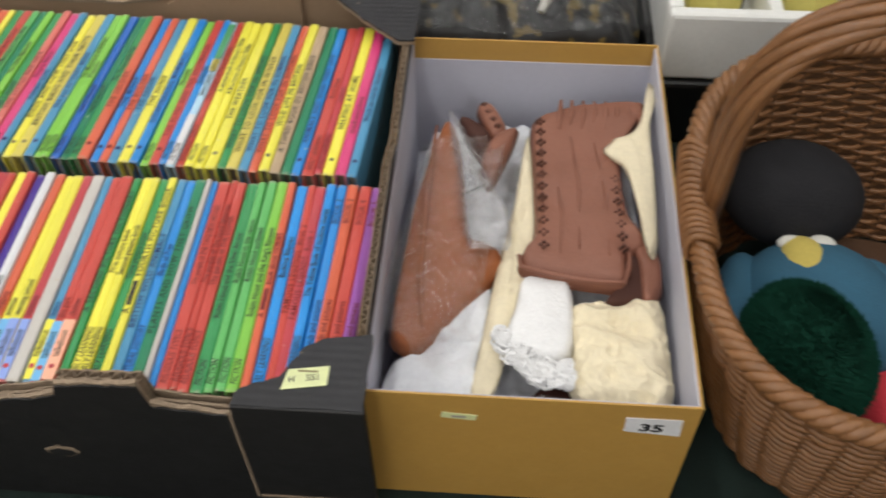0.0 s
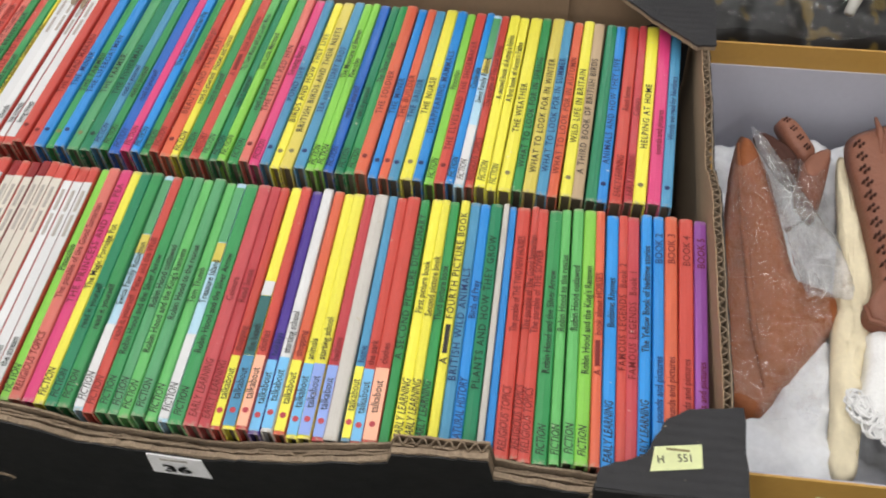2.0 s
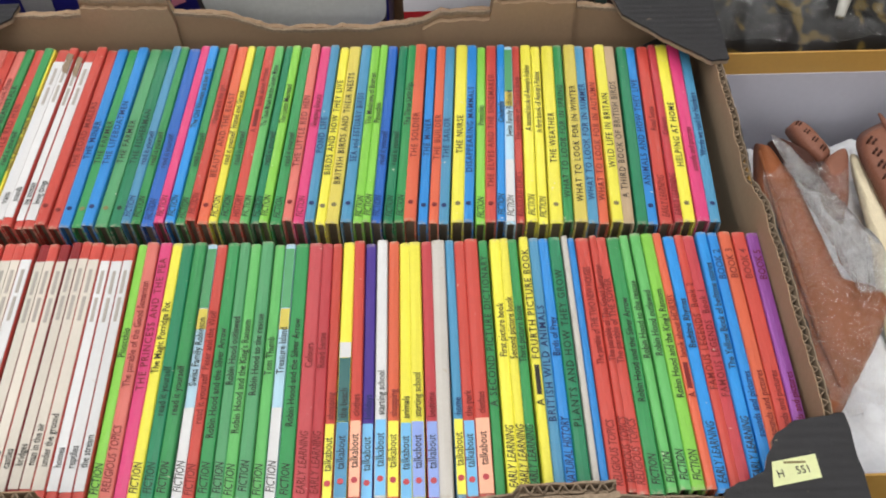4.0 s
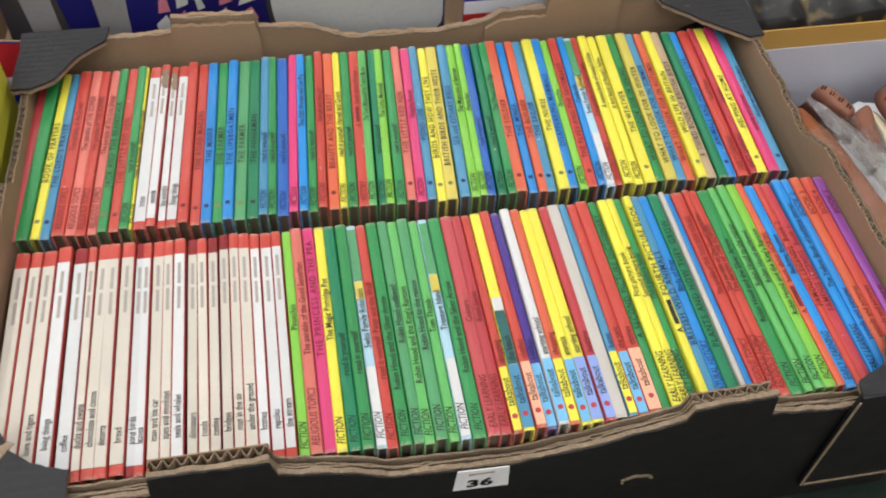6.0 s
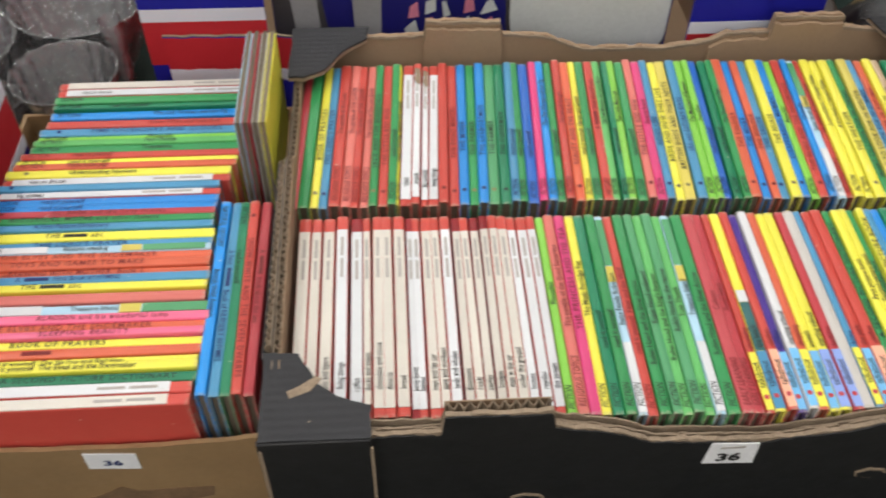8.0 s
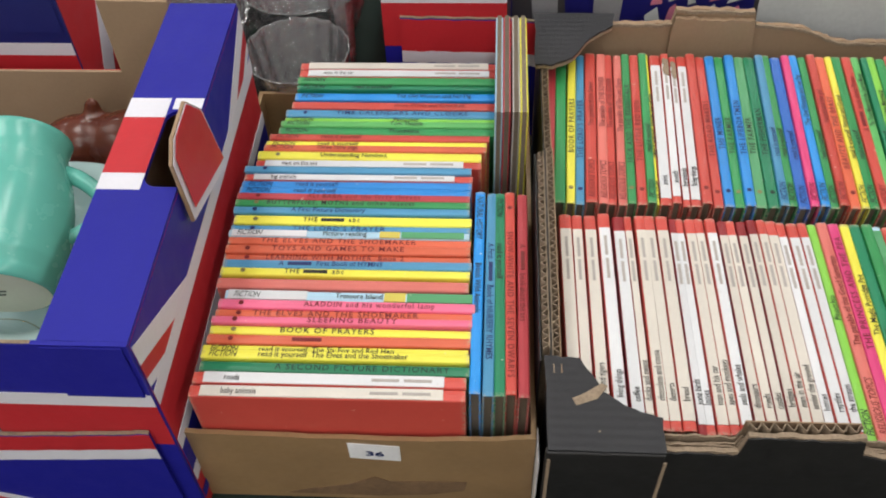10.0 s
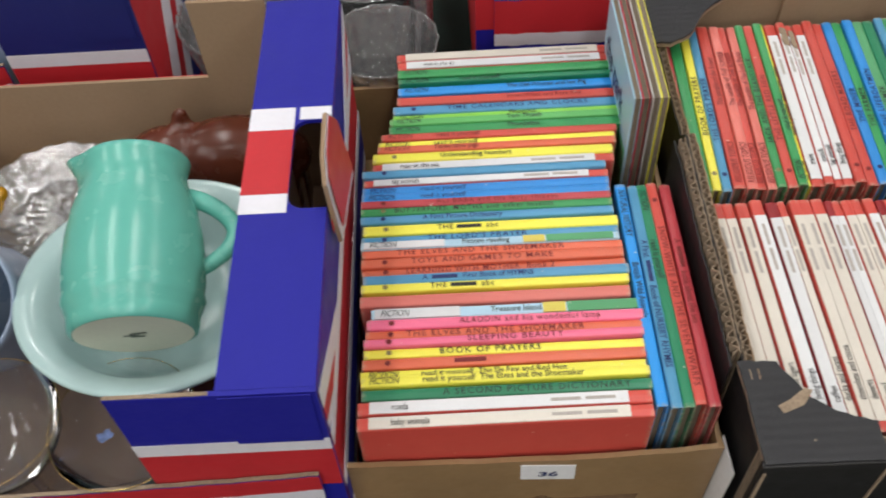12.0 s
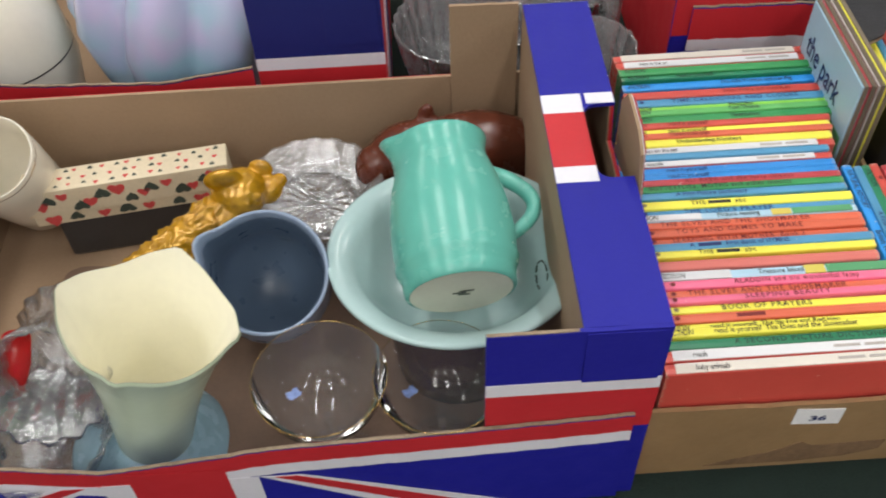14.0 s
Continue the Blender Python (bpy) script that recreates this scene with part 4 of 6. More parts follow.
    for k, (c, d) in enumerate(cols):
        b = thing("book", (x, 0.59, TABLE + 0.007), f"thin {NAMED[d]} picture book standing on end in the tan box", "book", "picture books on end")
        part("cover", box(x, x + 0.0058, 0.5305, 0.648, TABLE + 0.007, 0.929, 0.0008), BOARD[d], b)
        part("page_block", box(x + 0.0012, x + 0.0046, 0.5295, 0.649, TABLE + 0.012, 0.9300), PAPER, b)
        if k == 0:
            part("picture", box(x - 0.0004, x - 0.0001, 0.534, 0.644, TABLE + 0.030, 0.872), BOARD["moss"], b, "green cover picture")
            place_word(want("the park", 0.030), INK_BLUE, b, Matrix.Translation((-0.0006, 0.046, 0.128)) @ pose(0, 0, 0, 90, 0, -90) @ Matrix.Diagonal((0.75, 1, 1, 1)), "title")
        x += 0.0072 if k == 1 else 0.0060


# ---- the golden shoe box ----
MUSTARD = surface("mustard_paper", (190, 148, 74), rough=0.5, grain=(250, 0.06), stain=(12, 0.08), bump=(250, 0.12))
LINING = surface("grey_lilac_paper", (196, 196, 208), rough=0.7, grain=(250, 0.04), stain=(10, 0.06), bump=(200, 0.1))


def shoe_box():
    x0, x1, y0, y1, z1 = -0.0775, 0.130, 0.290, 0.637, 0.884
    t = thing("shoe_box", (0.026, 0.463, TABLE), "open mustard shoe box lined in pale grey, lid off", "shoe box", "boxes on the table")
    part("bottom", box(x0 + 0.003, x1 - 0.003, y0 + 0.003, y1 - 0.003, TABLE, TABLE + 0.003), LINING, t)
    for nm, a in (("front_wall", (x0, x1, y0, y0 + 0.0016)), ("back_wall", (x0, x1, y1 - 0.0016, y1)), ("side_wall", (x0, x0 + 0.0016, y0 + 0.0017, y1 - 0.0017)), ("side_wall", (x1 - 0.0016, x1, y0 + 0.0017, y1 - 0.0017))):
        part(nm, box(*a, TABLE, z1, 0.0005), MUSTARD, t)
    d = 0.0017
    for a in ((x0 + d, x1 - d, y0 + d, y0 + d + 0.0012), (x0 + d, x1 - d, y1 - d - 0.0012, y1 - d), (x0 + d, x0 + d + 0.0012, y0 + d + 0.0013, y1 - d - 0.0013), (x1 - d - 0.0012, x1 - d, y0 + d + 0.0013, y1 - d - 0.0013)):
        top = z1 - 0.021 if a[2] > 0.6 else z1 - 0.0015
        part("lining", box(*a, TABLE + 0.003, top), LINING, t, "pale grey lining")
    s = thing("price_sticker", (0.103, y0 - 0.001, 0.852), "white lot sticker numbered 35 on the shoe box", "sticker")
    part("paper", prism([(0.086, 0.854), (0.121, 0.851), (0.120, 0.870), (0.086, 0.870)], "y", y0 - 0.0008, y0 - 0.0002), STICKER, s)
    place_word(want("35", 0.012), INK_BLACK, s, pose(-0.0085, 0.0, 0.004, 90, 2, 0) @ Matrix.Diagonal((1.3, 1, 1, 1)), "number")
    s = thing("price_sticker", (-0.017, y0 - 0.001, 0.857), "small pale green price sticker on the shoe box", "sticker")
    part("paper", prism([(-0.028, 0.859), (-0.006, 0.857), (-0.005, 0.863), (-0.027, 0.865)], "y", y0 - 0.0008, y0 - 0.0002), STICKER_LIME, s)
    part("printed_bar", box(-0.021, -0.012, y0 - 0.0011, y0 - 0.0009, 0.860, 0.862), INK_GREY, s)


# ---- boxes printed with the flag ----
def flag_box(x0, x1, y0, y1, zc, left_panel, right_panel, low, bands, label, top_width=0.053, blue=FLAG_BLUE, diag=True, hole=False, red=0.019):
    """A folded carton: raised corners, a low wavy front, hollow ends with a flat top. low: rim of the low front; bands: heights of the white stripe on the corner panels."""
    t = thing("flag_box", ((x0 + x1) / 2, (y0 + y1) / 2, TABLE), label, "cardboard box", "flag boxes")
    part("bottom", box(x0 + 0.002, x1 - 0.002, y0 + 0.002, y1 - 0.002, TABLE, TABLE + 0.004), CARD, t)
    w = 0.003
    # front corner panels
    for xa, xb, wb in ((x0, x0 + left_panel, bands[0]), (x1 - right_panel, x1, bands[1])):
        pts = rim_points([(xa, zc), (xb, zc)], 0.0004, xa)
        part("corner_panel", prism([(xa, TABLE)] + pts + [(xb, TABLE)], "y", y0, y0 + w), blue, t, "blue printed corner panel")
        part("white_stripe", box(xa - 0.0001, xb + 0.0001, y0 - 0.0005, y0 - 0.0001, wb - 0.013, wb), FLAG_WHITE, t)
        part("red_stripe", box(xa - 0.0001, xb + 0.0001, y0 - 0.0005, y0 - 0.0001, wb - 0.060, wb - 0.0131), FLAG_RED, t)
        part("cut_edge", box(xa, min(xb, x1 - 0.056), y0 + 0.0004, y0 + w - 0.0004, zc, zc + 0.0008), CARD_EDGE, t)
    # tuck flap over the right corner
    part("tuck_flap", box(x1 - 0.051, x1 - 0.003, y0 - 0.0012, y0 - 0.0006, zc - 0.053, zc - 0.001, 0.0002), blue, t, "folded blue tuck flap")
    # low front
    rim = rim_points(low, 0.0008, x1)
    part("front_wall", prism([(low[0][0], TABLE)] + rim + [(low[-1][0], TABLE)], "y", y0 - 0.0035, y0 - 0.0016), blue, t, "low wavy printed front")
    part("cut_edge", prism([(a, b + 0.0012) for a, b in rim] + [(a, b + 0.0001) for a, b in rim][::-1], "y", y0 - 0.0037, y0 - 0.0013), CARD_EDGE, t)
    lower = [(a, b - 0.0012) for a, b in rim]
    part("red_stripe", prism(lower + [(a, b - red) for a, b in rim][::-1], "y", y0 - 0.0039, y0 - 0.0036), FLAG_RED, t)
    part("white_stripe", prism([(a, b - red - 0.0001) for a, b in rim] + [(a, b - red - 0.013) for a, b in rim][::-1], "y", y0 - 0.0039, y0 - 0.0036), FLAG_WHITE, t)
    if diag:
        mid = low[0][0] + (low[-1][0] - low[0][0]) * 0.46
        zt = 0.818
        part("white_stripe", box(mid - 0.055, mid + 0.055, y0 - 0.0043, y0 - 0.0040, TABLE + 0.001, zt), FLAG_WHITE, t)
        part("red_stripe", box(mid - 0.034, mid + 0.034, y0 - 0.0047, y0 - 0.0044, TABLE + 0.001, zt + 0.014), FLAG_RED, t)
        for s in (1, -1):
            part("white_stripe", prism([(mid + s * 0.056, zt), (mid + s * 0.085, zt), (mid + s * 0.245, TABLE + 0.001), (mid + s * 0.165, TABLE + 0.001)], "y", y0 - 0.0043, y0 - 0.0040), FLAG_WHITE, t)
            part("red_stripe", prism([(mid + s * 0.066, zt - 0.001), (mid + s * 0.082, zt - 0.001), (mid + s * 0.222, TABLE + 0.001), (mid + s * 0.190, TABLE + 0.001)], "y", y0 - 0.0047, y0 - 0.0044), FLAG_RED, t)
    # back wall with a raised inner corner
    zb = min(z for _, z in low) + 0.055
    part("back_wall", box(x0 + 0.004, x1 - 0.004, y1 - w, y1, TABLE, 0.889), CARD, t, "bare brown inside of the carton")
    part("back_corner", prism(rim_points([(x1 - 0.113, zc + 0.002), (x1 - 0.056, zc + 0.001)], 0.0004, 4) + [(x1 - 0.056, TABLE), (x1 - 0.113, TABLE)], "y", y1 - 2 * w - 0.001, y1 - w - 0.001), CARD, t, "bare brown corner flap")
    part("red_edge", box(x0 + 0.004, x1 - 0.06, y1 + 0.0002, y1 + 0.0012, 0.85, 0.8885), FLAG_RED, t)
    # hollow ends
    for side, xa, xb in (("left", x0, x0 + top_width), ("right", x1 - top_width, x1)):
        ya, yb = y0 + w + 0.0002, y1 - 2 * w - 0.0015
        cut = hole and side == "right"
        h0, h1, hx = 0.417, 0.492, xb - 0.024
        if not cut:
            part("end_top", box(xa, xb, ya, yb, zc - 0.003, zc, 0.0006), blue, t, "blue folded top of the carton end")
            part("end_outer", box(xb - 0.0025 if side == "right" else xa, xb if side == "right" else xa + 0.0025, ya, yb, TABLE, zc - 0.0032), FLAG_RED, t)
            part("end_inner", box(xa if side == "right" else xb - 0.0025, xa + 0.0025 if side == "right" else xb, ya, yb, TABLE, zc - 0.0032), CARD, t)
        else:
            n = 8
            arc0 = [(hx + 0.010 - 0.010 * math.cos(math.pi / 2 * k / n), h0 + 0.010 - 0.010 * math.sin(math.pi / 2 * k / n)) for k in range(n + 1)]
            arc1 = [(hx + 0.010 - 0.010 * math.sin(math.pi / 2 * k / n), h1 - 0.010 + 0.010 * math.cos(math.pi / 2 * k / n)) for k in range(n + 1)]
            outline = [(xa, ya), (xb, ya), (xb, h0)] + arc0[::-1] + arc1[::-1] + [(xb, h1), (xb, yb), (xa, yb)]
            part("end_top", prism(outline, "z", zc - 0.003, zc), blue, t, "blue folded top with a hand hole")
            for a, b, c in ((h1 - 0.008, h1 + 0.012, FLAG_WHITE), (h0 - 0.003, h0 + 0.012, FLAG_WHITE)):
                part("white_stripe", box(xa - 0.0002, hx - 0.0001, a, b, zc + 0.0001, zc + 0.0004), c, t)
            part("white_stripe", box(hx + 0.003, xb - 0.0004, h1 + 0.0006, h1 + 0.012, zc + 0.0001, zc + 0.0004), FLAG_WHITE, t)
            part("red_stripe", box(xa - 0.0002, hx - 0.0001, h0 + 0.0123, h1 - 0.0083, zc + 0.0001, zc + 0.0004), FLAG_RED, t)
            zo = zc - 0.0032
            part("end_outer", prism([(ya, TABLE), (ya, zo), (h0 - 0.002, zo), (h0 + 0.004, zo - 0.030), (h1 - 0.004, zo - 0.030), (h1 + 0.002, zo), (yb, zo), (yb, TABLE)], "x", xb - 0.0025, xb), FLAG_RED, t, "printed outer end with a hand hole")
            part("end_lining", prism([(ya, TABLE), (ya, zo), (h0 - 0.002, zo), (h0 + 0.004, zo - 0.030), (h1 - 0.004, zo - 0.030), (h1 + 0.002, zo), (yb, zo), (yb, TABLE)], "x", xb - 0.0036, xb - 0.0026), CARD, t, "bare brown lining")
            part("end_inner", box(xa, xa + 0.0025, ya, yb, TABLE, zo), CARD, t)
            xs = xb + 0.0002
            # half a flag on the outer end: two diagonals that meet over a white-edged bar
            mid = (ya + yb) / 2
            part("blue_field", prism([(ya, zo), (ya, 0.9091), (yb, 0.9091), (yb, zo), (h1 + 0.002, zo), (h1 - 0.004, zo - 0.030), (h0 + 0.004, zo - 0.030), (h0 - 0.002, zo)], "x", xs, xs + 0.0003), blue, t)
            for da, db, c in ((0.0, 0.018, FLAG_WHITE), (0.018, 0.032, FLAG_RED), (0.032, 0.041, FLAG_WHITE)):
                for flip in (1, -1):
                    end = ya if flip > 0 else yb
                    def along(d, u):
                        return end + flip * u, 0.9560 - d - 0.52 * u
                    ua, ub = (0.9560 - da - 0.9092) / 0.52, (0.9560 - db - 0.9092) / 0.52
                    part("diagonal_stripe", prism([along(da, 0), along(db, 0), along(db, ub), along(da, ua)], "x", xs + 0.0004, xs + 0.0007), c, t)
            for da, db, c in ((0.909, 0.894, FLAG_WHITE), (0.850, 0.837, FLAG_WHITE), (0.837, 0.806, blue), (0.806, 0.792, FLAG_WHITE), (0.775, 0.765, blue)):
                part("white_stripe" if c is FLAG_WHITE else "printed_stripe", box(xs + 0.0004, xs + 0.0007, ya, yb, db + 0.0001, da), c, t)
            # the punched flap of the hand hole, folded up and out
            flap = [(0.412, 0.934), (0.490, 0.912), (0.482, 0.972), (0.463, 0.995), (0.428, 0.994), (0.414, 0.984)]
            cy, cz = sum(p[0] for p in flap) / 6, sum(p[1] for p in flap) / 6
            for name, grow, lift, mat, thick in (("hole_flap", 1.0, 0.0, CARD, 0.0022), ("flap_border", 0.97, 0.0030, FLAG_WHITE, 0.0005), ("flap_print", 0.85, 0.0042, FLAG_RED, 0.0005)):
                fl = bmesh.new()
                fl.faces.new([fl.verts.new((xb + 0.004 + lift - 0.06 * (z - 0.93), cy + (y - cy) * grow, cz + (z - cz) * grow + (0.004 if name == "flap_print" else 0.0))) for y, z in flap])
                shell(part(name, fl, mat, t, "brown card edge of the punched flap" if name == "hole_flap" else ""), thick)
        if side == "right" and not cut:
            xs = xb + 0.0002
            for da, db, c in ((0.0, 0.03, FLAG_WHITE), (0.03, 0.05, FLAG_RED), (0.05, 0.075, FLAG_WHITE), (0.075, 0.14, blue)):
                part("diagonal_stripe", prism([(ya + da, TABLE + 0.02), (ya + db, TABLE + 0.02), (ya + db + 0.10, zc - 0.006), (ya + da + 0.10, zc - 0.006)], "x", xs, xs + 0.0003), c, t)
    return t


def main_flag_box():
    low = [(-1.515, 0.866), (-1.42, 0.858), (-1.36, 0.848), (-1.30, 0.834), (-1.24, 0.842), (-1.18, 0.853), (-1.05, 0.860), (-0.937, 0.868)]
    flag_box(-1.522, -0.925, 0.292, 0.626, 0.962, 0.11, 0.111, low, (0.910, 0.910), "open carton printed with a flag, full of china", hole=True)


def back_flag_boxes():
    low = [(-1.695, 0.90), (-1.55, 0.895), (-1.42, 0.878), (-1.30, 0.872), (-1.215, 0.884)]
    flag_box(-1.70, -1.095, 0.660, 0.99, 0.955, 0.11, 0.116, low, (0.891, 0.891), "flag-printed carton behind the china box", blue=FLAG_NAVY, diag=False)
    low = [(-0.806, 0.890), (-0.70, 0.888), (-0.52, 0.862), (-0.42, 0.838), (-0.36, 0.850), (-0.28, 0.868), (-0.20, 0.872)]
    flag_box(-0.822, -0.19, 0.704, 1.03, 0.955, 0.112, 0.125, low, (0.917, 0.890), "flag-printed carton holding a boxed pan set behind the books", diag=False, red=0.036)


hall()
ceiling_lights()
table()
main_flag_box()
back_flag_boxes()
shoe_box()


# ---- china and glass in the flag carton ----
def glaze(name, rgb, rough=0.14, **k):
    return surface(name, rgb, rough=rough, grain=(160, 0.03), stain=(20, 0.05), bump=(40, 0.05), **k)


TEAL_GLAZE = glaze("sea_green_glaze", (98, 178, 164), 0.24)
CELADON = glaze("celadon_glaze", (170, 196, 196), 0.16)
BISQUE = surface("unglazed_clay", (204, 208, 190), rough=0.7, grain=(300, 0.06), stain=(30, 0.06))
CREAM_GLAZE = glaze("cream_glaze", (244, 240, 218), 0.18)
MINT_GLAZE = glaze("pale_mint_glaze", (206, 222, 196), 0.18)
STONE_BLUE = surface("mottled_blue_glaze", (156, 190, 204), rough=0.25, grain=(120, 0.18), stain=(40, 0.12), bump=(60, 0.1))
SLATE_GLAZE = glaze("slate_blue_glaze", (146, 162, 186), 0.2)
SLATE_DARK = glaze("dark_slate_glaze", (100, 118, 140), 0.3)
BROWN_GLAZE = glaze("dark_brown_glaze", (58, 34, 30), 0.12)
AMBER_GLAZE = surface("amber_glaze", (184, 136, 22), rough=0.12, metal=0.32, grain=(160, 0.5), stain=(60, 0.6), bump=(150, 0.6), spec=0.9)
CHESTNUT = surface("polished_chestnut_wood", (92, 46, 32), rough=0.25, grain=(90, 0.2), stain=(16, 0.2), bump=(120, 0.15))
IVORY_CHINA = glaze("ivory_china", (234, 228, 212), 0.16)
GILT = surface("gilt_line", (190, 158, 96), rough=0.2, metal=0.9)
CLEAR = see_through("clear_thin_glass", 0.90, 0.05, strength=0.0, edge=-0.14, mirror=0.4)
CUT = see_through("cut_glass", 0.72, 0.05, 60, 0.0030, 1.0, (0.93, 0.94, 0.96, 1), 0.12, 0.55)
CUT_FINE = see_through("fine_cut_glass", 0.72, 0.05, 90, 0.0026, 1.0, (0.93, 0.94, 0.96, 1), 0.12, 0.55)
LUSTRE = surface("blue_lustre_glaze", (186, 206, 232), rough=0.12, grain=(40, 0.05), stain=(12, 0.10), bump=(20, 0.1))


def painted_sheen(m):
    """Paints the lustre's iridescent sheen as colour drifting between lilac and sea blue."""
    N, L = m.node_tree.nodes, m.node_tree.links
    n = N.new("ShaderNodeTexNoise")
    n.inputs["Scale"].default_value = 16
    g = N.new("ShaderNodeNewGeometry")
    L.new(g.outputs["Position"], n.inputs["Vector"])
    ramp = N.new("ShaderNodeValToRGB")
    ramp.color_ramp.elements[0].position, ramp.color_ramp.elements[0].color = 0.38, lin(168, 206, 226)
    ramp.color_ramp.elements[1].position, ramp.color_ramp.elements[1].color = 0.62, lin(196, 192, 230)
    L.new(n.outputs["Fac"], ramp.inputs["Fac"])
    L.new(ramp.outputs["Color"], N["Principled BSDF"].inputs["Base Color"])
    N["Principled BSDF"].inputs["Coat Weight"].default_value = 0.8
    return m


painted_sheen(LUSTRE)
PLAYING = surface("cream_printed_paper", (216, 202, 174), rough=0.6, stain=(30, 0.06))
PRINT_ROSE = surface("print_rose", (206, 76, 76), rough=0.6)
PRINT_SLATE = surface("print_slate", (64, 74, 66), rough=0.6)
GREY_TUB = surface("dark_grey_plastic", (62, 60, 60), rough=0.4)
RED_PAINT = glaze("red_gloss_paint", (196, 34, 34), 0.2)


def axis_pose(at, way, spin=0):
    return Matrix.Translation(at) @ Vector(way).to_track_quat("Z", "Y").to_matrix().to_4x4() @ pose(0, 0, 0, 0, 0, spin)


def jug():
    base, way = Vector((-1.046, 0.364, 0.914)), Vector((-0.07, 0.93, 0.27)).normalized()
    m = axis_pose(base, way) @ Matrix.Scale(0.835, 4)
    t = thing("jug", (-1.048, 0.43, 0.862), "sea-green glazed pottery jug lying in the pale bowl", "jug")
    inv = m.inverted().to_3x3()
    left = (inv @ Vector((-1, 0, 0.15))).normalized()
    la = math.atan2(left.y, left.x)

    def spout(a, h):
        d = (a - la + math.pi) % (2 * math.pi) - math.pi
        k = max(0.0, (h - 0.112) / 0.03)
        return 1 + 0.30 * k * math.exp(-(d / 0.33) ** 2), 0.004 * k * math.exp(-(d / 0.4) ** 2)
    body = [(0.0425, 0.0), (0.0460, 0.002), (0.0468, 0.010), (0.0470, 0.013), (0.0500, 0.020), (0.0513, 0.024), (0.0500, 0.029), (0.0512, 0.036), (0.0516, 0.052), (0.0500, 0.075), (0.0465, 0.095), (0.0420, 0.110), (0.0392, 0.119), (0.0385, 0.126), (0.0402, 0.134), (0.0412, 0.138),
            (0.0398, 0.1395), (0.0380, 0.136), (0.0360, 0.125), (0.0385, 0.110), (0.0435, 0.094), (0.048, 0.075), (0.0495, 0.05), (0.046, 0.025), (0.03, 0.010), (0, 0.008)]
    part("body", lathe(body, 64, m, wave=spout), TEAL_GLAZE, t, smooth=True)
    part("foot", lathe([(0, 0.0008), (0.0405, 0.0004), (0.0422, 0.0)], 48, m), BISQUE, t, "unglazed cream underside", smooth=True)
    for dx, dy, w in ((-0.004, 0.004, 0.012), (0.002, 0.0005, 0.011), (-0.002, -0.003, 0.010)):
        part("printed_bar", _in(m, box(dx - w / 2, dx + w / 2, dy - 0.0008, dy + 0.0008, -0.0007, -0.0002)), PRINT_SLATE, t)
    ra = la + math.pi
    pts = []
    for k in range(17):
        u = k / 16
        r = 0.040 + 0.034 * math.sin(math.pi * min(1, u * 1.08)) ** 0.75
        h = 0.108 - 0.068 * u
        if u == 1:
            r = 0.049
        pts.append(m @ Vector((r * math.cos(ra), r * math.sin(ra), h)))
    part("handle", tube(pts, [0.0062 - 0.0016 * k / 16 for k in range(17)], 14), TEAL_GLAZE, t, smooth=True)


def _in(m, bm):
    bmesh.ops.transform(bm, matrix=m, verts=bm.verts)
    return bm


def bowl():
    c = (-1.0465, 0.4200, 0.8350)
    m = pose(*c, -3, 0, 0) @ Matrix.Diagonal((1.07, 1.04, 1, 1))
    t = thing("bowl", c, "pale celadon bowl with a broad rim, under the jug", "bowl")
    part("body", lathe([(0, 0.001), (0.034, 0.0), (0.037, 0.003), (0.046, 0.009), (0.063, 0.028), (0.0725, 0.046), (0.0845, 0.052), (0.0885, 0.055), (0.0885, 0.0575), (0.086, 0.0585), (0.0735, 0.0535), (0.0690, 0.047), (0.060, 0.031), (0.043, 0.013), (0, 0.010)], 72, m), CELADON, t, smooth=True)
    mark = bmesh.new()
    for k in range(9):
        tube([m @ Vector((0.0585 + 0.0035 * math.cos(a), -0.012 + 0.014 * math.sin(a), 0.0345 + 0.005 * math.cos(a))) for a in (0.7 * k, 0.7 * k + 0.5)], 0.0007, 5, bm=mark)
    part("printed_crest", mark, PRINT_SLATE, t, "dark printed crest", kind="stuff")
    solo("pot", lathe([(0, 0), (0.045, 0), (0.052, 0.01), (0.054, 0.05), (0.046, 0.074), (0.040, 0.0805), (0.036, 0.078), (0.042, 0.05), (0, 0.01)], 48, pose(-1.0465, 0.42, TABLE + 0.004)), BROWN_GLAZE, "dark brown glazed pot under the pale bowl", "pot", smooth=True)


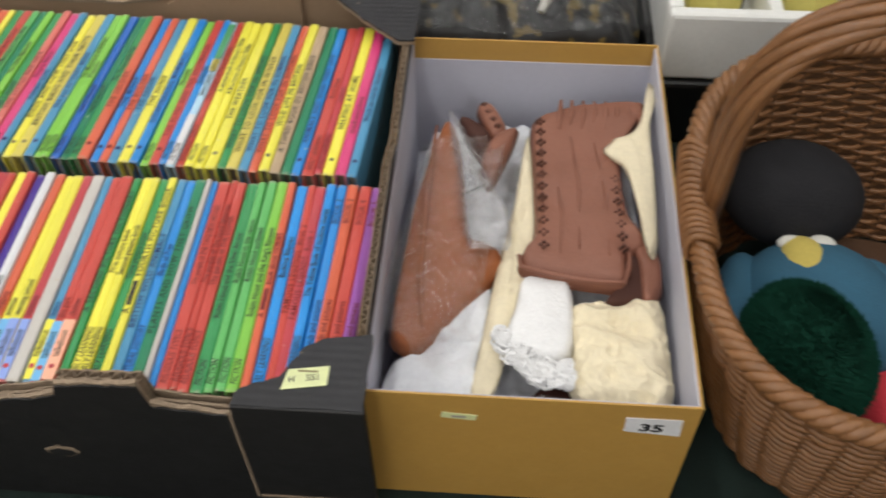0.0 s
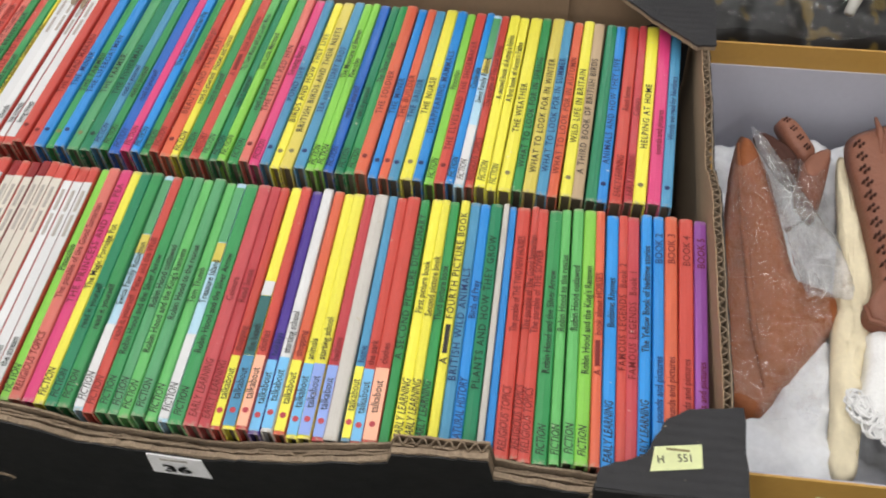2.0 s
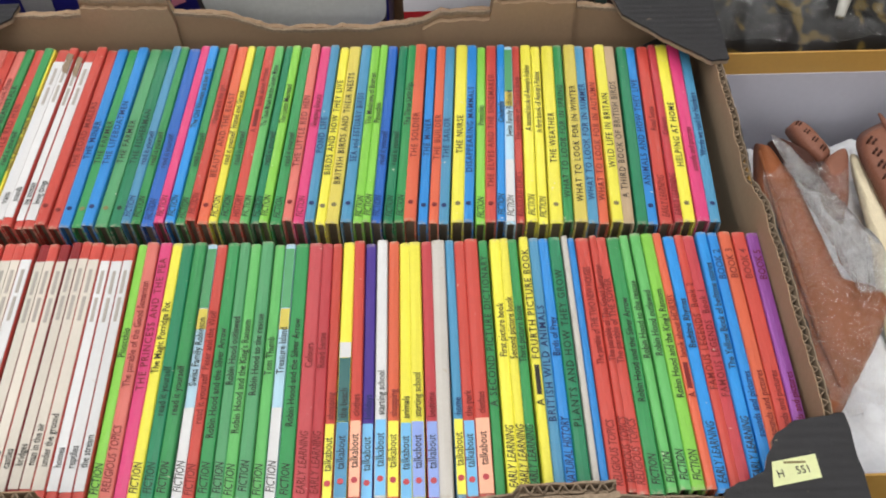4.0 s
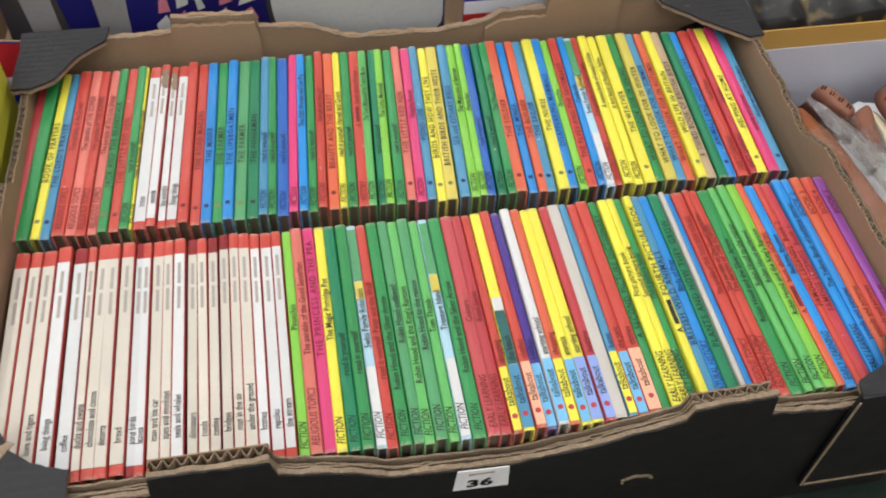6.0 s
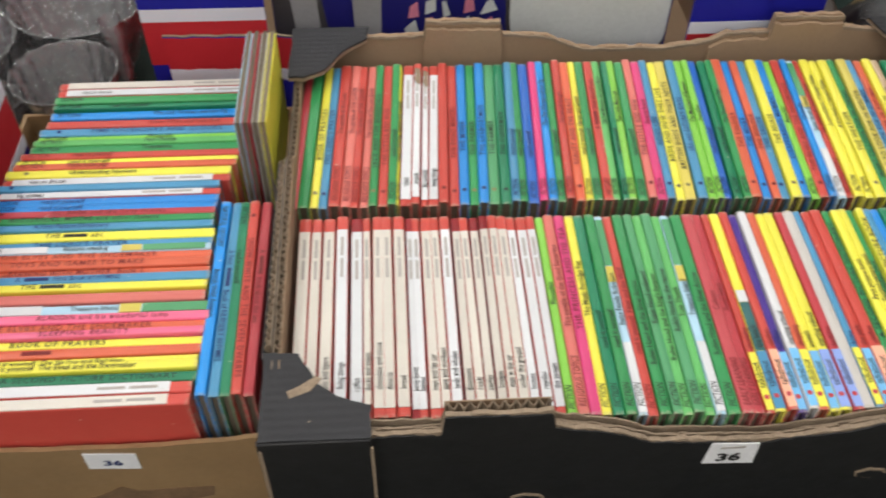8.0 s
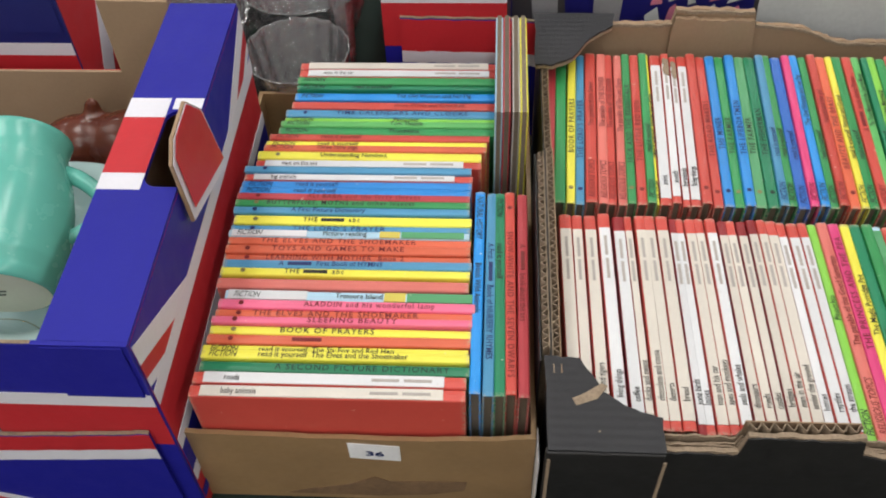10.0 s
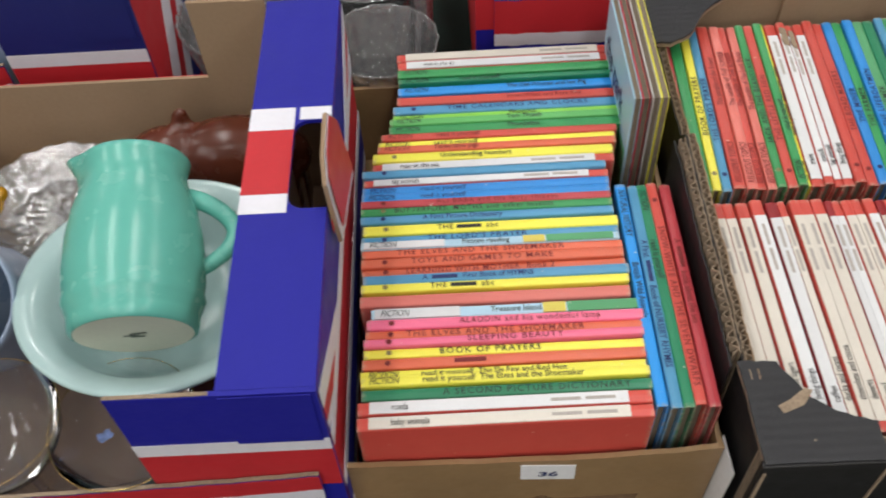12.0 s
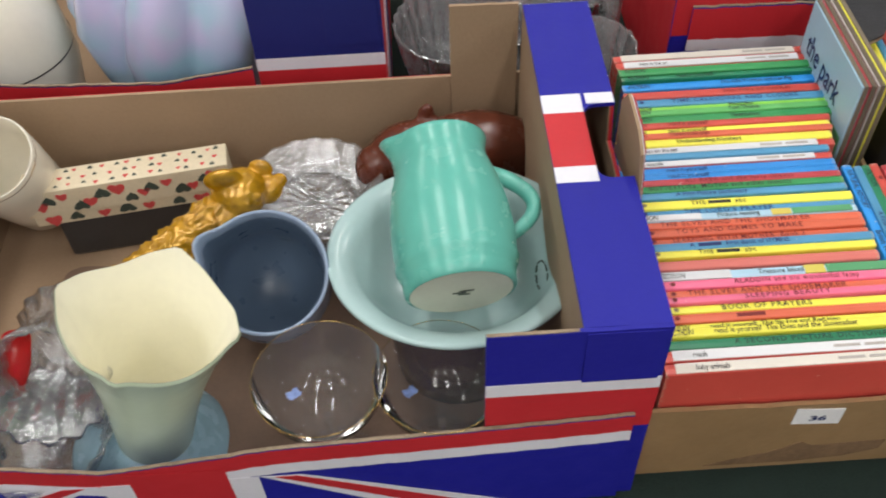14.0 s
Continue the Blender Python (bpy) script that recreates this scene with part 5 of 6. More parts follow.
def vase():
    base, top = Vector((-1.290, 0.348, TABLE + 0.005)), Vector((-1.251, 0.344, 0.921))
    m = axis_pose(base, top - base) @ Matrix.Scale(0.955, 4)
    east = m.inverted().to_3x3() @ Vector((1, -0.1, 0))
    xa = math.atan2(east.y, east.x)
    t = thing("vase", base, "cream and mint vase with a wavy lip and blue foot", "vase")

    def lip(a, h):
        k = max(0.0, (h - 0.10) / 0.095)
        b = a - xa
        return 1 + k * k * (0.036 * math.cos(4 * b + 0.5) + 0.06 * max(0.0, math.cos(4 * b + 0.5)) ** 9) + 0.04 * k * math.cos(2 * b) - 0.05 * k, 0.005 * k * k * math.cos(4 * b + 0.5)
    part("foot", lathe([(0, 0), (0.062, 0), (0.0648, 0.004), (0.063, 0.010), (0.053, 0.018), (0.037, 0.030), (0.030, 0.036), (0, 0.036)], 64, m), STONE_BLUE, t, "mottled blue foot", smooth=True)
    part("body", lathe([(0.0295, 0.034), (0.031, 0.05), (0.034, 0.085), (0.039, 0.12), (0.046, 0.155), (0.0555, 0.188), (0.0585, 0.193), (0.0575, 0.1955)], 72, m, wave=lip), MINT_GLAZE, t, "pale mint outside", smooth=True)
    part("inside", lathe([(0.0572, 0.1956), (0.0545, 0.190), (0.0440, 0.155), (0.0365, 0.12), (0.031, 0.085), (0.026, 0.05), (0, 0.045)], 72, m, wave=lip), CREAM_GLAZE, t, "cream inside", smooth=True)


def pitcher():
    way = Vector((0.10, -0.52, 0.84)).normalized()
    mouth = Vector((-1.184, 0.406, 0.898))
    base = mouth - way * 0.128
    m = axis_pose(base, way)
    left = (m.inverted().to_3x3() @ Vector((-0.9, 0.45, 0.1))).normalized()
    la = math.atan2(left.y, left.x)

    def spout(a, h):
        d = (a - la + math.pi) % (2 * math.pi) - math.pi
        k = max(0.0, (h - 0.085) / 0.043)
        return 1 + 0.22 * k * math.exp(-(d / 0.25) ** 2), 0.003 * k * math.exp(-(d / 0.3) ** 2)
    t = thing("milk_jug", (base.x, base.y, base.z - 0.012), "slate-blue pottery milk jug tipped towards the front", "jug")
    part("body", lathe([(0, 0), (0.034, 0), (0.037, 0.004), (0.044, 0.03), (0.047, 0.06), (0.0455, 0.09), (0.0445, 0.112), (0.0458, 0.126), (0.0445, 0.1284), (0.0430, 0.126), (0.0420, 0.116)], 64, m, wave=spout), SLATE_GLAZE, t, smooth=True)
    part("inside", lathe([(0.0420, 0.1155), (0.0418, 0.112), (0.0425, 0.09), (0.043, 0.06), (0.040, 0.03), (0, 0.012)], 64, m, wave=spout), SLATE_DARK, t, "darker glazed inside", smooth=True)


def coupe(x, y, top):
    z = TABLE + 0.0045
    h = top - z
    t = thing("wine_glass", (x, y, z), "clear champagne saucer with a thin gold rim", "glass", "champagne glasses")
    part("bowl", lathe([(0, h - 0.0515), (0.0045, h - 0.0515), (0.016, h - 0.049), (0.031, h - 0.038), (0.042, h - 0.018), (0.0465, h - 0.0005), (0.0466, h)], 64, pose(x, y, z)), CLEAR, t, smooth=True)
    part("rim", tube([(x + 0.0465 * math.cos(a), y + 0.0465 * math.sin(a), z + h) for a in np.linspace(0, 2 * math.pi, 64, endpoint=False)], 0.0003, 6, True), GILT, t, "gold rim", smooth=True)
    part("stem", lathe([(0.0045, h - 0.0519), (0.0035, h - 0.06), (0.0035, 0.01), (0.008, 0.0045), (0.030, 0.002), (0.031, 0.0), (0, 0.0)], 40, pose(x, y, z)), CLEAR, t, smooth=True)
    badge = sheet(x - 0.022, y + 0.006, 0.010, 0.007, z + h - 0.0295, 0.0006, 3, 35, 10, 90, ragged=0.6)
    part("badge", badge, PRINTED_BADGE, t, "small blue and white printed badge")


PRINTED_BADGE = surface("blue_white_print", (120, 140, 190), rough=0.5, grain=(500, 0.5), stain=(220, 0.4))


def dog_figure():
    bm = bmesh.new()
    rng = random.Random(12)
    head, tail = Vector((-1.228, 0.492, 0.868)), Vector((-1.302, 0.446, 0.838))
    blob(bm, (-1.268, 0.468, 0.805), (0.050, 0.026, 0.052), (0, 0, 30))
    for k in range(7):
        u = k / 6
        p = head.lerp(tail, u)
        blob(bm, p, (0.021, 0.020, 0.019 + 0.004 * math.sin(math.pi * u)), (0, 0, 30))
    blob(bm, (-1.214, 0.503, 0.881), (0.023, 0.021, 0.021), (0, 5, 25))
    blob(bm, (-1.194, 0.511, 0.876), (0.014, 0.013, 0.012), (0, 0, 20))
    blob(bm, (-1.183, 0.516, 0.880), (0.0065, 0.007, 0.0055))
    blob(bm, (-1.222, 0.497, 0.903), (0.015, 0.006, 0.012), (12, 12, 15))
    blob(bm, (-1.196, 0.519, 0.892), (0.010, 0.005, 0.008), (0, 30, 0))
    for x, y, z in ((-1.206, 0.4865, 0.886), (-1.198, 0.492, 0.888)):
        blob(bm, (x, y, z), (0.0042, 0.003, 0.0032))
    for k in range(150):
        u, a = rng.uniform(0.05, 1.05), rng.uniform(-0.3, math.pi + 0.3)
        p = head.lerp(tail, u)
        side = Vector((0.53, -0.85, 0))
        q = p + side * 0.019 * math.cos(a) + Vector((0, 0, 0.021 * math.sin(a)))
        blob(bm, q, (0.0065, 0.0026, 0.0030), (0, rng.uniform(-35, 35), 30 + rng.uniform(-45, 45)), seg=8)
    blob(bm, (-1.268, 0.468, 0.762), (0.054, 0.032, 0.008), (0, 0, 30))
    ob = solo("dog_figure", bm, AMBER_GLAZE, "glossy amber-glazed pottery dog figure with curled fur", "figurine", smooth=True)
    fuse(ob, 0.0012, 1)


def card_box():
    m = pose(-1.326, 0.581, -0.0505, 0, 0, 8) @ Matrix.Diagonal((1.27, 1, 1, 1))
    solo("plastic_tub", _in(m, box(-0.058, 0.050, -0.012, 0.008, TABLE + 0.055, 0.853, 0.003)), GREY_TUB, "dark grey plastic tub under the card box", "tub")
    t = thing("card_box", (-1.313, 0.584, 0.8025), "long paper box printed with hearts and spades", "box")
    part("base", _in(m, box(-0.070, 0.066, -0.016, 0.008, 0.8535, 0.8665, 0.0008)), PLAYING, t)
    part("lid", _in(m, box(-0.072, 0.068, -0.018, 0.010, 0.8670, 0.8955, 0.0008)), PLAYING, t)
    rng = random.Random(5)
    marks = {0: bmesh.new(), 1: bmesh.new()}

    def suit(kind, u, v, face, size=1.0):
        n = 12
        s = 0.0064 * size * rng.uniform(0.8, 1.2)
        u, v = u + rng.uniform(-0.002, 0.002), v + rng.uniform(-0.0012, 0.0012)
        pts = []
        for k in range(n):
            a = 2 * math.pi * k / n
            px, py = 0.8 * math.sin(a) ** 3, 0.8 * math.cos(a) - 0.3 * math.cos(2 * a) - 0.12 * math.cos(3 * a)
            if kind:
                py = -py
            r = rng.uniform(0.9, 1.1)
            pts.append((u + px * s * r, v + py * s * r))
        if face == "front":
            prism(pts, "y", -0.0184, -0.0181, bm=marks[kind])
        elif face == "base":
            prism(pts, "y", -0.0164, -0.0161, bm=marks[kind])
        else:
            prism(pts, "z", 0.8956, 0.8959, bm=marks[kind])
    for i in range(8):
        u = -0.062 + i * 0.0172
        suit(0, u, 0.887 if i % 2 else 0.878, "front")
        suit(1, u + 0.0086, 0.875 if i % 2 else 0.884, "front")
        suit(i % 2, u + 0.003, 0.860, "base")
    for i in range(15):
        for v in (-0.013, -0.004, 0.005):
            suit((i + int(v * 1000)) % 2, -0.064 + i * 0.0088 + 0.003 * (v > 0), v, "top", 0.34)
    part("printed_heart_pattern", _in(m, marks[0]), PRINT_ROSE, t, "rose-red printed hearts", kind="stuff")
    part("printed_spade_pattern", _in(m, marks[1]), PRINT_SLATE, t, "grey printed spades", kind="stuff")


def fluted(n, k):
    return lambda a, h: (1 + k * math.cos(n * a), k * 0.03 * math.cos(n * a))


def star_cut(bm, c, r, n):
    """Presses mitre cuts into a glass wall: rays that cross rings, as cut dishes have them."""
    for v in bm.verts:
        dx, dy = v.co.x - c[0], v.co.y - c[1]
        d, a = math.hypot(dx, dy) / r, math.atan2(dy, dx)
        if d > 0.04:
            ray = abs(((a * n / (2 * math.pi) + d * 1.6) % 1) - 0.5) + abs(((a * n / (2 * math.pi) - d * 1.6) % 1) - 0.5)
            v.co.z += 0.0013 * (ray - 0.5) * min(1, d * 2) * (1 if d < 0.93 else 0.3)


def glass_dish(x, y, z, r, h, label, mat=None, n=24, group="cut glass"):
    outer = [(0, 0.003), (0.45, 0.0), (0.5, 0.004), (0.64, h * 0.22), (0.78, h * 0.45), (0.88, h * 0.68), (0.97, h * 0.93), (1.0, h)]
    inner = [(0.965, h), (0.92, h * 0.9), (0.83, h * 0.7), (0.74, h * 0.5), (0.60, h * 0.27), (0.45, 0.010), (0.3, 0.009), (0.15, 0.0085), (0, 0.008)]
    bm = lathe([(r * a, b) for a, b in outer + inner], 144, pose(x, y, z), wave=fluted(n, 0.014))
    star_cut(bm, (x, y), r, n // 2)
    ob = solo("glass_dish", bm, mat or CUT, label, "glass dish", group)
    return ob


def wooden_animal():
    bm = bmesh.new()
    blob(bm, (-1.020, 0.580, 0.842), (0.060, 0.031, 0.036))
    blob(bm, (-1.075, 0.580, 0.842), (0.040, 0.027, 0.030), (0, -8, 0))
    blob(bm, (-1.108, 0.574, 0.832), (0.020, 0.020, 0.022))
    blob(bm, (-1.062, 0.594, 0.873), (0.008, 0.005, 0.012), (0, 15, 0))
    for x in (-1.07, -0.985):
        for y in (0.566, 0.596):
            tube([(x, y, TABLE + 0.0045), (x, y, 0.83)], 0.012, 12, bm=bm)
    fuse(solo("wooden_animal", bm, CHESTNUT, "polished dark wooden carved animal by the carton wall", "carving", smooth=True), 0.003, 4)


def mug():
    c = (-1.424, 0.604, TABLE + 0.034)
    t = thing("mug", c, "ivory china beaker with a fine gilt pattern inside the lip", "mug")
    part("body", lathe([(0, 0), (0.032, 0), (0.034, 0.003), (0.039, 0.05), (0.0425, 0.10), (0.0435, 0.134), (0.0428, 0.1355), (0.0415, 0.134), (0.040, 0.10), (0.036, 0.05), (0, 0.008)], 56, pose(*c, 26) @ Matrix.Scale(0.87, 4)), IVORY_CHINA, t, smooth=True)
    part("gilt_band", lathe([(0.0437, 0.127), (0.0438, 0.1285)], 56, pose(*c, 26) @ Matrix.Scale(0.87, 4)), GILT, t, "fine gilt band", smooth=True)


def glass_corner():
    glass_dish(-1.163, 0.545, TABLE + 0.0045, 0.050, 0.060, "cut-glass dish standing under another", CUT_FINE)
    glass_dish(-1.163, 0.545, TABLE + 0.0650, 0.062, 0.026, "cut-glass fruit dish with a scalloped edge", CUT, 20)
    m = pose(-1.365, 0.445, 0.806, 62, 0, 14)
    solo("glass_vase", lathe([(0, 0), (0.032, 0), (0.034, 0.006), (0.026, 0.03), (0.034, 0.08), (0.045, 0.118), (0.0425, 0.118), (0.031, 0.08), (0.023, 0.03), (0, 0.01)], 72, m, wave=fluted(14, 0.05)), CUT_FINE, "heavy cut-glass vase lying on its side", "vase", smooth=True)
    m = pose(-1.372, 0.336, TABLE + 0.0045, 0, 12, 0)
    solo("glass_basket", lathe([(0, 0.004), (0.030, 0.003), (0.034, 0.012), (0.044, 0.04), (0.052, 0.068), (0.0495, 0.068), (0.041, 0.04), (0.029, 0.016), (0, 0.012)], 72, m, wave=fluted(18, 0.04)), CUT, "small cut-glass basket with a ribbed edge", "glass dish", smooth=True)
    bm = tube([(-1.386, 0.372, 0.8185), (-1.378, 0.384, 0.840), (-1.372, 0.392, 0.858)], [0.011, 0.0115, 0.010], 16)
    solo("bottle_stopper", bm, RED_PAINT, "glossy red bottle stopper among the glass", "stopper", smooth=True)


# ---- china in the carton behind ----
def lustre_bowl():
    c = (-1.318, 0.768, TABLE + 0.0045)
    t = thing("lustre_bowl", c, "blue lustre china bowl with deep scallops and gilt lip", "bowl")

    def scallop(a, h):
        k = min(1.0, h / 0.07)
        return 1 + 0.19 * k * abs(math.sin(4.5 * a)) - 0.11, 0.010 * k * abs(math.sin(4.5 * a))
    tip = pose(*c, -6, 12, 0) @ Matrix.Diagonal((1.2, 1.1, 1, 1))
    part("body", lathe([(0, 0), (0.040, 0), (0.050, 0.010), (0.072, 0.05), (0.088, 0.10), (0.088, 0.145), (0.078, 0.185), (0.072, 0.195), (0.069, 0.193), (0.074, 0.18), (0.083, 0.145), (0.083, 0.10), (0.066, 0.05), (0, 0.014)], 108, tip, wave=scallop), LUSTRE, t, smooth=True)
    part("rim", tube([tip @ Vector((0.0725 * (0.89 + 0.19 * abs(math.sin(4.5 * a))) * math.cos(a), 0.0725 * (0.89 + 0.19 * abs(math.sin(4.5 * a))) * math.sin(a), 0.196 + 0.010 * abs(math.sin(4.5 * a)))) for a in np.linspace(0, 2 * math.pi, 108, endpoint=False)], 0.0024, 6, True), GILT, t, "gilt lip", smooth=True)
    c = (-1.482, 0.765, TABLE + 0.0045)
    t = thing("teapot", c, "plain white china pot with a thin black line", "pot")
    part("body", lathe([(0, 0), (0.050, 0), (0.062, 0.02), (0.070, 0.07), (0.066, 0.12), (0.050, 0.17), (0.030, 0.19), (0.010, 0.20), (0, 0.201)], 56, pose(*c)), IVORY_CHINA, t, smooth=True)
    part("painted_line", lathe([(0.0697, 0.088), (0.0700, 0.090)], 56, pose(*c)), INK, t, smooth=True)
    glass_dish(-1.37, 0.80, TABLE + 0.0045, 0.035, 0.16, "tall cut-glass beaker behind the lustre bowl", CUT_FINE, 16)


def back_glass():
    glass_dish(-1.022, 0.735, TABLE, 0.066, 0.115, "deep cut-glass bowl with a beaded edge", CUT, 28)
    glass_dish(-0.905, 0.700, TABLE, 0.050, 0.105, "cut-glass bowl with star cutting", CUT_FINE, 18)
    glass_dish(-0.920, 0.830, TABLE, 0.070, 0.100, "broad cut-glass bowl at the back", CUT, 24)
    glass_dish(-0.870, 0.760, TABLE, 0.012, 0.12, "slim cut-glass vase between the bowls", CUT_FINE, 12)
    glass_dish(-1.03, 0.87, TABLE, 0.062, 0.13, "tall cut-glass bowl at the back", CUT, 20)
    glass_dish(-0.968, 0.665, TABLE, 0.030, 0.10, "small cut-glass tumbler beside the bowls", CUT_FINE, 14)


PAN_GREY = surface("printed_steel_grey", (150, 148, 148), rough=0.4, stain=(8, 0.35))
PAN_DARK = surface("printed_charcoal", (66, 62, 62), rough=0.4, stain=(10, 0.3))
PRINT_NAVY = surface("printed_deep_blue", (30, 28, 104), rough=0.4)
PRINT_PALE = surface("printed_pale_grey", (206, 208, 206), rough=0.4, stain=(9, 0.10))
PRINT_PINK = surface("printed_pink", (212, 128, 150), rough=0.4)


def pan_box():
    x0, x1, y0, y1, z0, z1 = -0.706, -0.328, 0.726, 0.94, TABLE + 0.0045, 0.925
    t = thing("pan_set_box", ((x0 + x1) / 2, (y0 + y1) / 2, z0), "deep blue retail box printed with grey pans, in the flag carton", "box")
    part("body", box(x0, x1, y0, y1, z0, z1, 0.001), PRINT_NAVY, t)
    y = y0 - 0.0006
    def blotch(name, pts, mat, k):
        part(name, prism(pts, "y", y - 0.0004 * k, y - 0.0004 * k + 0.0003), mat, t)
    blotch("printed_pan", [(x0 + 0.001, 0.80), (x0 + 0.001, 0.924), (-0.662, 0.924), (-0.656, 0.88), (-0.658, 0.80)], PAN_DARK, 0)
    blotch("printed_pan", [(-0.690, 0.924), (-0.665, 0.924), (-0.662, 0.85), (-0.684, 0.85)], PAN_GREY, 1)
    blotch("printed_pan", [(-0.632, 0.924), (-0.604, 0.924), (-0.607, 0.85), (-0.63, 0.85)], PAN_GREY, 0)
    blotch("printed_handle", [(-0.655, 0.924), (-0.634, 0.924), (-0.634, 0.85), (-0.652, 0.85)], PRINT_NAVY, 1)
    rng = random.Random(3)
    for k in range(5):
        x = -0.582 + k * 0.0165 + (0.006 if k > 2 else 0)
        z = 0.866 + rng.uniform(0, 0.006)
        w = rng.uniform(0.009, 0.015)
        for j in range(2):
            part("printed_shape", prism([(x + rng.uniform(-0.003, 0.003), z + j * 0.020), (x + w, z + rng.uniform(0, 0.006) + j * 0.020), (x + w - rng.uniform(0, 0.006), z + 0.018 + j * 0.020), (x + rng.uniform(-0.002, 0.004), z + rng.uniform(0.009, 0.017) + j * 0.020)], "y", y - 0.0004, y - 0.0001), (PRINT_PALE, PRINT_PINK, PRINT_PALE)[(k + j) % 3], t)
    n = 40

    def plate(grow):
        return [(-0.404 + (0.080 + grow) * abs(math.cos(a)) ** 0.45 * (1 if math.cos(a) > 0 else -1), 0.915 + (0.080 + grow) * abs(math.sin(a)) ** 0.55 * (1 if math.sin(a) > 0 else -1)) for a in [2 * math.pi * k / n for k in range(n)]]
    clip = lambda pts: [(max(x0 + 0.002, min(x1 - 0.002, p[0])), min(0.9245, p[1])) for p in pts]
    blotch("printed_outline", clip(plate(0.004)), PAN_DARK, 0)
    blotch("printed_lid", clip(plate(0.0)), PRINT_PALE, 1)
    bag = pillow([(-0.186, 0.71), (-0.150, 0.705), (-0.148, 0.80), (-0.185, 0.82)], TABLE, 0.135, puff=0.35, rough=0.006)
    solo("leather_bag", bag, surface("dark_brown_leather", (48, 36, 28), rough=0.45, bump=(120, 0.4)), "small dark brown leather bag beside the carton", "bag", smooth=True)


# ---- what lies in the shoe box ----
LEATHER = surface("tan_leather", (136, 88, 70), rough=0.55, grain=(350, 0.10), stain=(25, 0.14), bump=(420, 0.5))
LEATHER_WARM = surface("chestnut_leather", (158, 92, 52), rough=0.5, grain=(350, 0.10), stain=(25, 0.14), bump=(420, 0.5))
TISSUE = surface("white_tissue", (226, 228, 232), rough=0.9, stain=(25, 0.06), bump=(120, 0.4))
CREAM_PAPER = surface("cream_tissue", (230, 218, 188), rough=0.85, stain=(25, 0.10), bump=(150, 0.5))
LACE = surface("white_lace", (238, 238, 238), rough=0.9, grain=(600, 0.10), bump=(500, 1.0))
FILM = see_through("clear_polythene", 0.86, 0.05, 85, 0.018, 1.0, (0.98, 0.98, 0.99, 1), -0.02, 0.95)
PUNCHED = surface("punched_holes", (70, 38, 28), rough=0.8)


def crumple(bm, amount, freq, seed):
    """Sharp folds in thin paper or film: ridged noise pushed into every corner of the mesh."""
    for v in bm.verts:
        p = v.co * freq + Vector((seed * 3.1, seed * 1.7, 0))
        v.co.z += amount * (1 - 2 * abs(noise.noise(p))) + 0.35 * amount * (1 - 2 * abs(noise.noise(p * 2.7)))
    return bm


